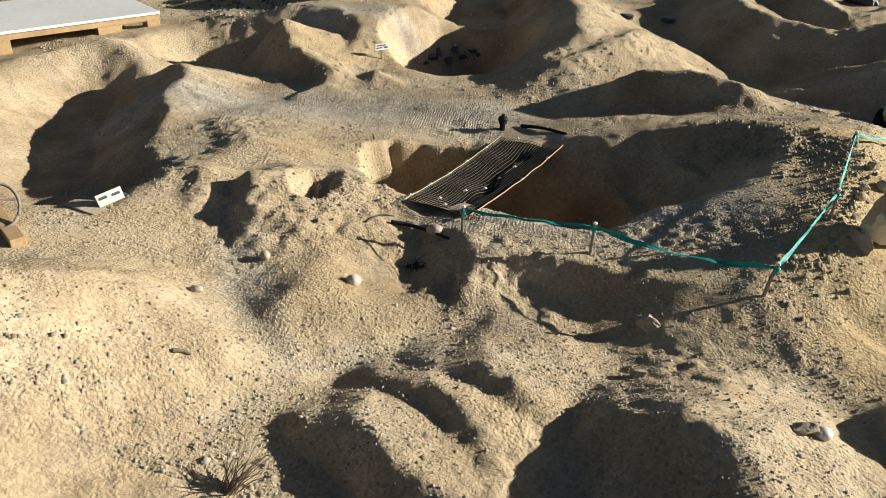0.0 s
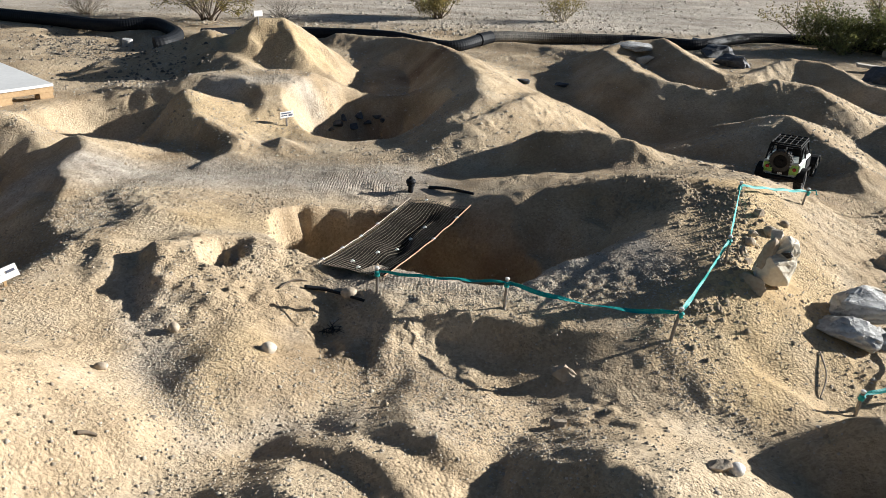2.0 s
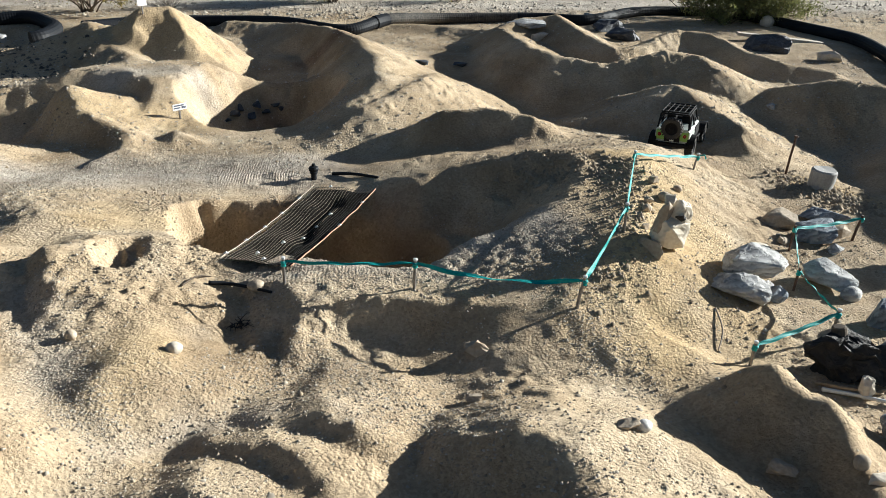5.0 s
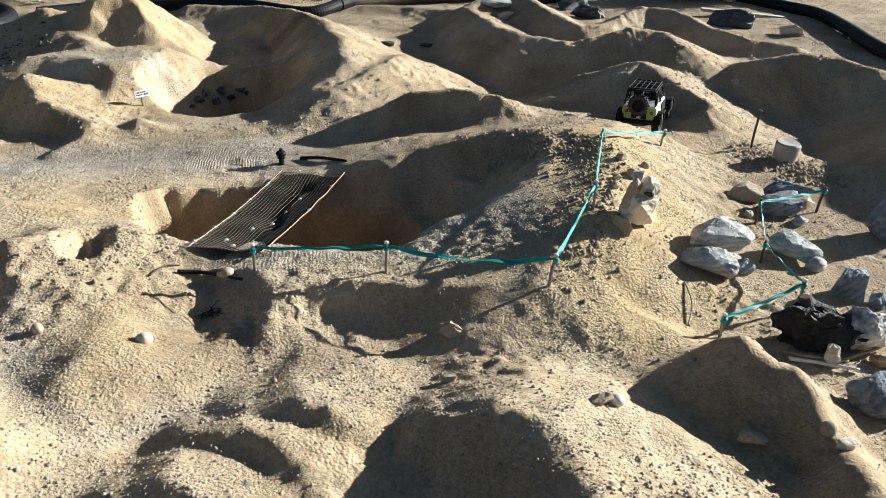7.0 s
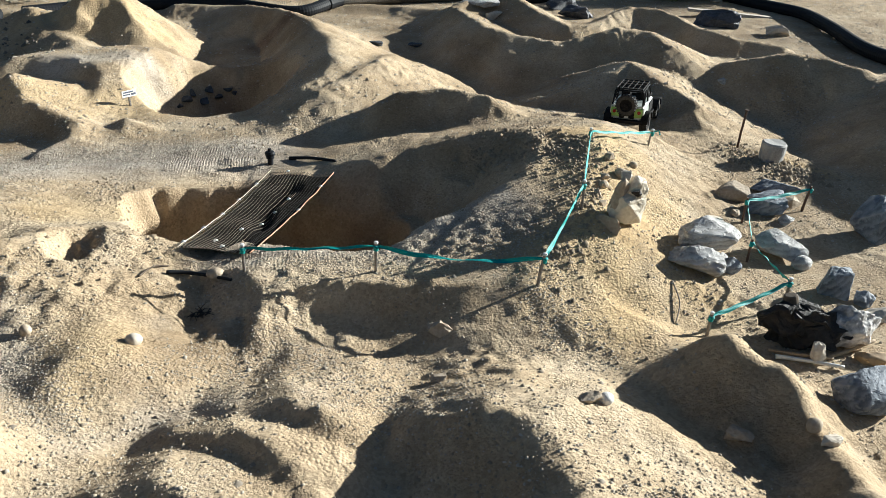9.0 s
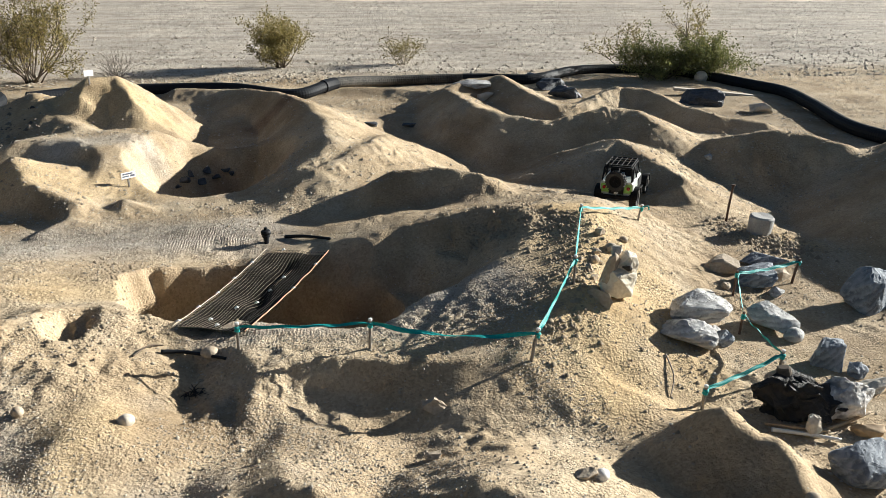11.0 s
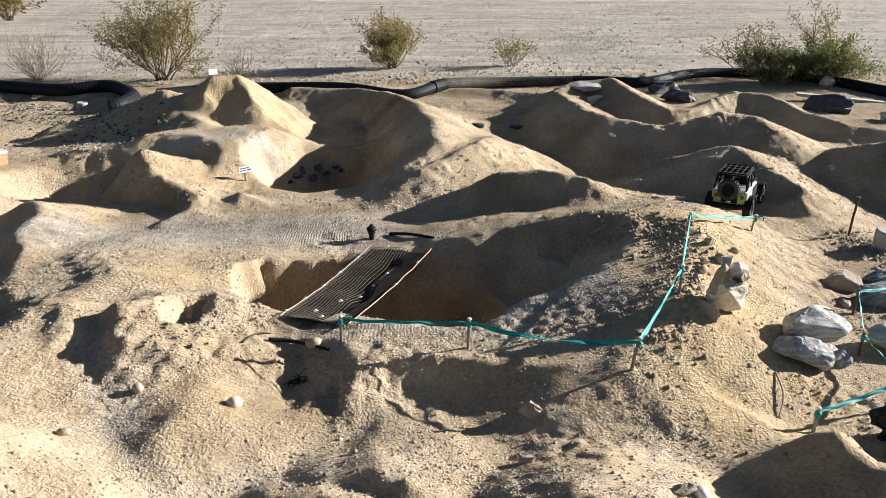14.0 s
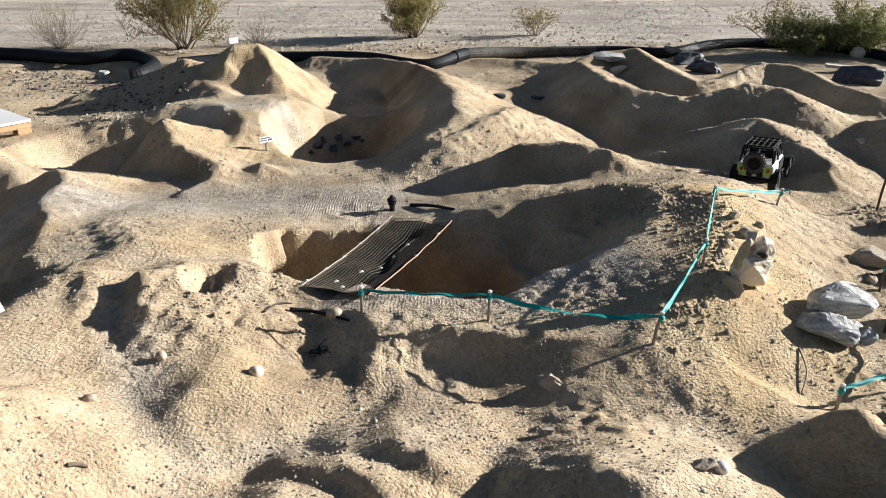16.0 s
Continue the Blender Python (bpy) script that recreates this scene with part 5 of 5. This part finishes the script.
bush(-3.045, 9.132, 1.55, 0.82, 11, "tall open creosote bush with olive-green leaves", OLIVE_LEAF, 15000, 24, leaf_size=0.0135, lean=-0.16)
bush(-0.375, 10.107, 1.0, 0.52, 12, "rounded olive desert bush leaning over bare dirt", OLIVE_LEAF, 14000, 22, leaf_size=0.0135, lean=-0.12)
bush(1.194, 10.234, 0.62, 0.34, 13, "low half-dead desert shrub", OLIVE_LEAF, 1100, 26, GREY_TWIG, 0.014, thin=0.6)
bush(4.174, 8.755, 1.25, 0.30, 14, "spreading green desert bush over the drain pipe", GREEN_LEAF, 13000, 22, leaf_size=0.0135, lean=-0.1)
bush(4.709, 8.804, 1.15, 0.32, 15, "feathery green desert bush with upright shoots", GREEN_LEAF, 13000, 22, leaf_size=0.0135, lean=0.2)
bush(4.643, 8.978, 0.5, 0.80, 16, "thin upright desert shoots behind the bushes", OLIVE_LEAF, 1500, 6, leaf_size=0.014, lean=0.02)
bush(4.037, 9.297, 0.9, 0.62, 17, "thin sprawling desert shoots leaning out", OLIVE_LEAF, 1100, 6, leaf_size=0.014, lean=-0.55)
bush(-4.512, 9.196, 1.15, 0.40, 18, "dry leafless tan shrub behind the pipe", None, 0, 60, DRY_TWIG, thin=0.34)
bush(-8.960, 17.495, 1.7, 0.75, 19, "distant olive desert bush on the flat", OLIVE_LEAF, 3000, 24, leaf_size=0.035)
bush(-2.219, 9.413, 0.7, 0.20, 20, "low grey dead shrub by the far cone", None, 0, 40, GREY_TWIG, thin=0.5)
bush(-4.377, 10.829, 0.3, 0.18, 21, "tiny grey desert weed on the flat", None, 0, 12, GREY_TWIG)


# ---- the radio-controlled truck ----
TYRE = surface("tyre_rubber", (0.014, 0.013, 0.012), (0.06, 0.054, 0.046), 0.85, 30, 120, 0.3, 0, 0.001)
CAR_BLACK = surface("car_black", (0.006, 0.006, 0.007), (0.018, 0.017, 0.017), 0.75, 12, 90, 0.1, 0, 0.001)
CAR_BLACK.node_tree.nodes["Principled BSDF"].inputs["Specular IOR Level"].default_value = 0.12
CAR_SILVER = surface("car_pale_green_silver", (0.36, 0.39, 0.36), (0.55, 0.58, 0.54), 0.4, 9, 80, 0.1, 0.1, 0.001)
CAR_LIME = surface("car_lime", (0.20, 0.38, 0.06), (0.33, 0.55, 0.10), 0.4, 9, 80, 0.1, 0, 0.001)
RED_LENS = surface("red_lens", (0.25, 0.012, 0.01), (0.38, 0.02, 0.015), 0.2, 20, 80, 0.05, 0, 0.001)
HEAD_LENS = surface("clear_lens", (0.5, 0.5, 0.5), (0.7, 0.7, 0.7), 0.15, 20, 80, 0.05, 0, 0.001)
WHEEL_R, TRACK, BASE = 0.060, 0.195, 0.310


def truck(x, y, turn):
    f = Vector((-math.sin(radians(turn)), math.cos(radians(turn)), 0))
    s = Vector((f.y, -f.x, 0))
    zs = {}
    for fy in (-1, 1):
        for sx in (-1, 1):
            p = Vector((x, y, 0)) + f * fy * BASE / 2 + s * sx * TRACK / 2
            zs[fy, sx] = height(p.x, p.y)
    z = sum(zs.values()) / 4
    pitch = math.degrees(math.atan2((zs[1, 1] + zs[1, -1] - zs[-1, 1] - zs[-1, -1]) / 2, BASE))
    roll = math.degrees(math.atan2((zs[1, -1] + zs[-1, -1] - zs[1, 1] - zs[-1, 1]) / 2, TRACK))
    e = thing("toy_truck", x, y, z, "radio-controlled black and silver rock crawler truck with roll cage", "toy truck")
    e.matrix_basis = pose(x, y, z + 0.004, pitch, roll, turn)

    def p_box(name, mat, c, d, label="", m=None, bevel=0.004, parent=e):
        bm = bmesh.new()
        box(bm, *c, *d, m, bevel)
        return part(name, bm, mat, parent, label)

    # body tub with a waisted section
    bm = bmesh.new()
    ring = [(-0.088, 0.082), (0.088, 0.082), (0.098, 0.100), (0.096, 0.150), (0.086, 0.160), (-0.086, 0.160), (-0.096, 0.150), (-0.098, 0.100)]
    rows = []
    for yy, sc, up in ((-0.205, 0.97, 0.0), (-0.195, 1.0, 0.0), (0.045, 1.0, 0.0), (0.06, 0.98, 0.0)):
        rows.append([bm.verts.new((a * sc, yy, b + up)) for a, b in ring])
    for r0, r1 in zip(rows, rows[1:]):
        for k in range(8):
            bm.faces.new((r0[k], r0[(k + 1) % 8], r1[(k + 1) % 8], r1[k]))
    bm.faces.new(rows[0])
    bm.faces.new(rows[-1][::-1])
    body = part("body", bm, CAR_SILVER, e, "pale silver-green body sides")
    # bonnet
    bm = bmesh.new()
    rows = []
    for yy, wd, top in ((0.06, 0.080, 0.162), (0.14, 0.074, 0.160), (0.195, 0.068, 0.152), (0.207, 0.066, 0.140)):
        rows.append([bm.verts.new(q) for q in ((-wd, yy, 0.10), (wd, yy, 0.10), (wd, yy, top - 0.012), (wd - 0.014, yy, top), (-wd + 0.014, yy, top), (-wd, yy, top - 0.012))])
    for r0, r1 in zip(rows, rows[1:]):
        for k in range(6):
            bm.faces.new((r0[k], r0[(k + 1) % 6], r1[(k + 1) % 6], r1[k]))
    bm.faces.new(rows[0])
    bm.faces.new(rows[-1][::-1])
    part("bonnet", bm, CAR_BLACK, e, "black bonnet")
    grille = p_box("grille", CAR_BLACK, (0, 0.210, 0.126), (0.13, 0.006, 0.042), "black slotted grille")
    for sx in (-1, 1):
        bm = bmesh.new()
        lathe(bm, [(0.004, 0), (0.012, 0.0), (0.012, 0.004), (0.006, 0.006)], 14, pose(sx * 0.046, 0.213, 0.130, -90, 0, 0))
        part("headlight", bm, HEAD_LENS, grille, "clear round headlight")
    for sx in (-1, 1):
        p_box("door", CAR_BLACK, (sx * 0.0985, -0.015, 0.122), (0.006, 0.105, 0.058), "black door panel")
        p_box("rock_slider", CAR_BLACK, (sx * 0.100, 0.0, 0.074), (0.016, 0.19, 0.010), "black rock slider")
        p_box("rear_corner", CAR_LIME, (sx * 0.066, -0.2075, 0.122), (0.046, 0.006, 0.052), "lime green rear corner panel", None, 0.002)
        bm = bmesh.new()
        lathe(bm, [(0.004, 0), (0.010, 0.0), (0.010, 0.004), (0.005, 0.006)], 14, pose(sx * 0.070, -0.211, 0.126, 90, 0, 0))
        part("tail_light", bm, RED_LENS, e, "small red tail light")
        for yy in (-BASE / 2, BASE / 2):
            bm = bmesh.new()
            arch = []
            for k in range(9):
                a = radians(-8 + 196 * k / 8)
                arch.append((0.074 * math.cos(a), 0.052 * math.sin(a)))
            outer = [[bm.verts.new((sx * xx, yy + a * g, 0.074 + b * g)) for a, b in arch] for xx, g in ((0.085, 1.0), (0.126, 1.0), (0.126, 0.90), (0.085, 0.90))]
            for q in range(4):
                for k in range(8):
                    bm.faces.new((outer[q][k], outer[q][k + 1], outer[(q + 1) % 4][k + 1], outer[(q + 1) % 4][k]))
            part("fender_flare", bm, CAR_BLACK, e, "black fender flare")
    p_box("tailgate", CAR_BLACK, (0, -0.208, 0.120), (0.086, 0.007, 0.066), "black tailgate")
    p_box("number_plate", WHITE_PLASTIC, (0.0, -0.2135, 0.096), (0.024, 0.002, 0.011), "small blank pale plate", None, 0.0005)
    p_box("rear_bumper", CAR_BLACK, (0, -0.226, 0.074), (0.19, 0.022, 0.020), "black steel rear bumper")
    p_box("front_bumper", CAR_BLACK, (0, 0.232, 0.080), (0.17, 0.022, 0.020), "black steel front bumper")
    p_box("chassis", CAR_BLACK, (0, 0, 0.068), (0.075, 0.36, 0.024), "dark chassis rails")
    for sx in (-1, 1):
        p_box("seat", CAR_BLACK, (sx * 0.042, -0.045, 0.172), (0.054, 0.030, 0.060), "black seat back", None, 0.008)
    p_box("dashboard", CAR_BLACK, (0, 0.032, 0.168), (0.165, 0.030, 0.018))
    # windscreen frame and cage
    bars = [[(-0.084, 0.055, 0.160), (-0.076, 0.018, 0.236)], [(0.084, 0.055, 0.160), (0.076, 0.018, 0.236)], [(-0.076, 0.018, 0.236), (0.076, 0.018, 0.236)]]
    for sx in (-1, 1):
        bars.append([(sx * 0.076, 0.018, 0.236), (sx * 0.078, -0.08, 0.243), (sx * 0.078, -0.185, 0.236), (sx * 0.086, -0.200, 0.160)])
        bars.append([(sx * 0.090, -0.075, 0.160), (sx * 0.078, -0.075, 0.242)])
        bars.append([(sx * 0.078, -0.085, 0.240), (sx * 0.088, -0.185, 0.165)])
    for yy in (-0.075, -0.185):
        bars.append([(-0.078, yy, 0.240), (0.078, yy, 0.240)])
    for b in bars:
        bm = bmesh.new()
        tube(bm, b, 0.0048, 8)
        part("cage_bar", bm, CAR_BLACK, e, "black roll cage bar")
    bm = bmesh.new()
    pts = [(-0.074, 0.012, 0.252), (0.074, 0.012, 0.252), (0.074, -0.188, 0.252), (-0.074, -0.188, 0.252), (-0.074, 0.012, 0.252)]
    tube(bm, pts, 0.004, 6)
    rack = part("roof_rack", bm, CAR_BLACK, e, "black tubular roof rack")
    for k in range(4):
        bm = bmesh.new()
        tube(bm, [(-0.045 + 0.03 * k, 0.012, 0.252), (-0.045 + 0.03 * k, -0.188, 0.252)], 0.003, 6)
        part("slat", bm, CAR_BLACK, rack)
    for k in range(3):
        bm = bmesh.new()
        tube(bm, [(-0.074, -0.04 - 0.05 * k, 0.252), (0.074, -0.04 - 0.05 * k, 0.252)], 0.003, 6)
        part("slat", bm, CAR_BLACK, rack)

    def wheel(name, m, label=""):
        bm = bmesh.new()
        lathe(bm, [(0.036, -0.021), (0.052, -0.022), (0.0555, -0.014), (0.0555, 0.014), (0.052, 0.022), (0.036, 0.021), (0.036, -0.021)], 30, m, False)
        for k in range(22):
            for sd in (-1, 1):
                a = math.tau * (k + (0.5 if sd > 0 else 0)) / 22
                box(bm, 0.0565, 0, 0, 0.007, 0.0085, 0.021, m @ pose(0, 0, 0, 0, 0, math.degrees(a)) @ pose(0, 0, sd * 0.0105, sd * 12, 0, 0))
        tyre = part(name, bm, TYRE, e, label or "dusty knobbly black tyre")
        bm = bmesh.new()
        lathe(bm, [(0.034, -0.017), (0.036, 0.014), (0.033, 0.018), (0.026, 0.012), (0.012, 0.010), (0.010, 0.016), (0.004, 0.018)], 24, m)
        for k in range(6):
            a = math.tau * k / 6
            box(bm, 0.022, 0, 0.013, 0.020, 0.006, 0.005, m @ pose(0, 0, 0, 0, 0, math.degrees(a)))
        part("rim", bm, CAR_BLACK, tyre, "black spoked rim")

    for fy in (-1, 1):
        for sx in (-1, 1):
            wheel("wheel", pose(sx * TRACK / 2, fy * BASE / 2, WHEEL_R, 0, 90 * sx, 0))
        bm = bmesh.new()
        tube(bm, [(-TRACK / 2 + 0.02, fy * BASE / 2, WHEEL_R), (-0.02, fy * BASE / 2, WHEEL_R), (0.02, fy * BASE / 2, WHEEL_R), (TRACK / 2 - 0.02, fy * BASE / 2, WHEEL_R)], [0.008, 0.012, 0.014, 0.008], 10)
        part("axle", bm, CAR_BLACK, e, "black axle housing")
    wheel("spare_wheel", pose(0.0, -0.236, 0.172, 90, 0, 0), "black spare wheel on the tailgate")
    return e


truck(1.840, 4.200, -33.0)


# ---- gravel, clods and far stones: uncountable ----
def scatter(name, label, count, place, low, high, material, seed, flat=0.7, bury=0.08):
    """Many small broken stones as one mesh; place gives arrays of x and y."""
    rnd = np.random.RandomState(seed)
    base = np.array([(0.1, 0.05, 0.95), (0.9, 0, -0.1), (0.28, 0.86, -0.15), (-0.73, 0.53, -0.1), (-0.73, -0.53, -0.2), (0.28, -0.86, -0.1)])
    tri = np.array([(0, 1, 2), (0, 2, 3), (0, 3, 4), (0, 4, 5), (0, 5, 1)])
    x, y = place(rnd, count)
    n = len(x)
    s = low * (high / low) ** (rnd.rand(n) ** 2.2)
    a = rnd.uniform(0, math.tau, n)
    p = base[None] * (1 + 0.35 * rnd.uniform(-1, 1, (n, 6, 3))) * s[:, None, None] / 2
    p[:, :, 1] *= rnd.uniform(0.65, 1, n)[:, None]
    p[:, :, 2] *= (flat * rnd.uniform(0.7, 1.1, n))[:, None]
    c, sn = np.cos(a)[:, None], np.sin(a)[:, None]
    q = np.stack([p[:, :, 0] * c - p[:, :, 1] * sn + x[:, None], p[:, :, 0] * sn + p[:, :, 1] * c + y[:, None], p[:, :, 2] + (heights(x, y) + bury * s * flat)[:, None]], 2)
    faces = (tri[None] + 6 * np.arange(n)[:, None, None]).reshape(-1, 3)
    me = bpy.data.meshes.new(name)
    me.vertices.add(6 * n)
    me.vertices.foreach_set("co", q.reshape(-1))
    me.loops.add(faces.size)
    me.loops.foreach_set("vertex_index", faces.reshape(-1).astype(np.int32))
    me.polygons.add(len(faces))
    me.polygons.foreach_set("loop_start", np.arange(0, faces.size, 3, dtype=np.int32))
    me.polygons.foreach_set("loop_total", np.full(len(faces), 3, dtype=np.int32))
    me.update(calc_edges=True)
    me.materials.append(material)
    return tagged(new(name, me), label, name.replace("_", " "), kind="stuff")


def patchy(rnd, x, y, size, seed, bias):
    keep = lattice(x, y, size, seed) + bias > rnd.uniform(-1, 1, len(x))
    return x[keep], y[keep]


def near_spots(rnd, n):
    y = 1.15 + 3.8 * rnd.rand(n) ** 1.3
    return patchy(rnd, rnd.uniform(-0.75, 0.95, n) * (0.6 + y * 0.78), y, 0.3, 31, -0.25)


def mid_spots(rnd, n):
    y = rnd.uniform(4.2, 9.5, n)
    return patchy(rnd, rnd.uniform(-0.75, 0.9, n) * y, y, 0.5, 33, 0.2)


def far_spots(rnd, n):
    y = 8.8 + 24 * rnd.rand(n) ** 1.7
    return patchy(rnd, rnd.uniform(-0.8, 0.95, n) * y, y, 2.0, 32, 0.1)


def hill_spots(rnd, n):
    ax, ay = 1.168, 3.126
    bx, by = 0.669, 3.428
    cx, cy = 0.807, 2.306
    t, k = rnd.rand(n), rnd.rand(n) < 0.6
    return ax + (np.where(k, bx, cx) - ax) * t + rnd.normal(0, 0.07, n), ay + (np.where(k, by, cy) - ay) * t + rnd.normal(0, 0.09, n) - 0.05


def berm_spots(rnd, n):
    ax, ay = -0.246, 2.544
    bx, by = 0.780, 2.501
    t = rnd.rand(n)
    return ax + (bx - ax) * t + rnd.normal(0, 0.06, n), ay + (by - ay) * t + rnd.normal(0, 0.13, n)


def foot_spots(rnd, n):
    ax, ay = 0.648, 2.133
    bx, by = 0.795, 1.879
    t = rnd.rand(n)
    return ax + (bx - ax) * t + rnd.normal(0, 0.06, n), ay + (by - ay) * t + rnd.normal(0, 0.09, n)


scatter("gravel", "fine tan gravel strewn over the dirt mounds", 52000, near_spots, 0.0035, 0.0135, PEBBLE, 41, 0.9)
scatter("gravel", "pebbles lying on the gravel berm under the tape", 9000, berm_spots, 0.003, 0.013, PEBBLE, 45)
scatter("gravel", "pebbles on the foot of the hill", 1500, foot_spots, 0.003, 0.012, PEBBLE, 46)


def trail(*spots, wide=0.1):
    """Places along a line."""
    def place(rnd, n):
        k = rnd.rand(n) * (len(spots) - 1)
        i = np.minimum(k.astype(int), len(spots) - 2)
        p = np.array(spots)
        q = p[i] + (p[i + 1] - p[i]) * (k - i)[:, None]
        return q[:, 0] + rnd.normal(0, wide, n), q[:, 1] + rnd.normal(0, wide * 1.3, n)
    return place


scatter("gravel", "trodden grey gravel beside the sunlit bulge", 3500, trail((-1.024, 2.268), (-0.839, 1.841), (-0.650, 1.620), wide=0.05), 0.003, 0.011, PEBBLE, 53)
scatter("gravel", "grey gravel in the wash before the berm", 4000, trail((-0.427, 1.896), (-0.118, 2.059), (0.068, 1.679), (0.364, 1.638), wide=0.08), 0.003, 0.011, PEBBLE, 54)
scatter("gravel", "grey gravel on the hill flank", 1800, trail((0.533, 2.642), (0.725, 2.528), (0.714, 2.175), wide=0.07), 0.003, 0.012, PEBBLE, 55)
scatter("gravel", "grey gravel on the packed road by the pit", 12000, trail((-1.489, 2.595), (-1.522, 3.833), (-0.949, 3.954), (-0.357, 3.906), wide=0.10), 0.004, 0.013, PEBBLE, 56)
scatter("rubble", "small crumbs of dirt and stone over the mounds", 24000, near_spots, 0.005, 0.017, CRUMB, 51, 0.9)
scatter("pebbles", "loose pebbles here and there on the dirt", 1500, near_spots, 0.009, 0.026, PEBBLE, 47)
scatter("clods", "dry tan dirt clods strewn over the mounds", 2200, near_spots, 0.008, 0.026, CLOD, 57, 0.85)
scatter("gravel", "scattered tan gravel on the far mounds", 50000, mid_spots, 0.006, 0.030, PEBBLE, 42)
scatter("desert_stones", "grey stones scattered over the desert flat", 60000, far_spots, 0.010, 0.07, PEBBLE, 43)


def dug_spots(rnd, n):
    ax, ay = 2.227, 3.641
    bx, by = 2.470, 3.296
    k = rnd.rand(n)
    return ax + (bx - ax) * k + rnd.normal(0, 0.06, n), ay + (by - ay) * k + rnd.normal(0, 0.10, n)


def edge_spots(rnd, n):
    ax, ay = -0.994, 3.484
    bx, by = -0.617, 2.624
    cx, cy = -0.875, 2.303
    k, w = rnd.rand(n), rnd.rand(n) < 0.5
    return np.where(w, ax, bx) + (np.where(w, bx, cx) - np.where(w, ax, bx)) * k + rnd.normal(0, 0.05, n), np.where(w, ay, by) + (np.where(w, by, cy) - np.where(w, ay, by)) * k + rnd.normal(0, 0.06, n)


def litter_spots(rnd, n):
    ax, ay = -4.387, 8.031
    bx, by = -2.164, 5.666
    k = rnd.rand(n)
    return ax + (bx - ax) * k + rnd.normal(0, 0.15, n), ay + (by - ay) * k + rnd.normal(0, 0.35, n)


scatter("clods", "golden-brown crumbly clods of freshly dug dirt", 900, dug_spots, 0.010, 0.045, CLOD, 48, 0.85)
scatter("clods", "broken dirt clods along the pit's edge", 380, edge_spots, 0.008, 0.030, CLOD, 49, 0.85)
scatter("debris", "dark broken clods and stones below the drain pipe", 1500, litter_spots, 0.012, 0.06, DARK_CLOD, 50, 0.7)
scatter("clods", "crumbly dirt clods on the hill crest", 1500, hill_spots, 0.008, 0.034, CLOD, 44, 0.85)
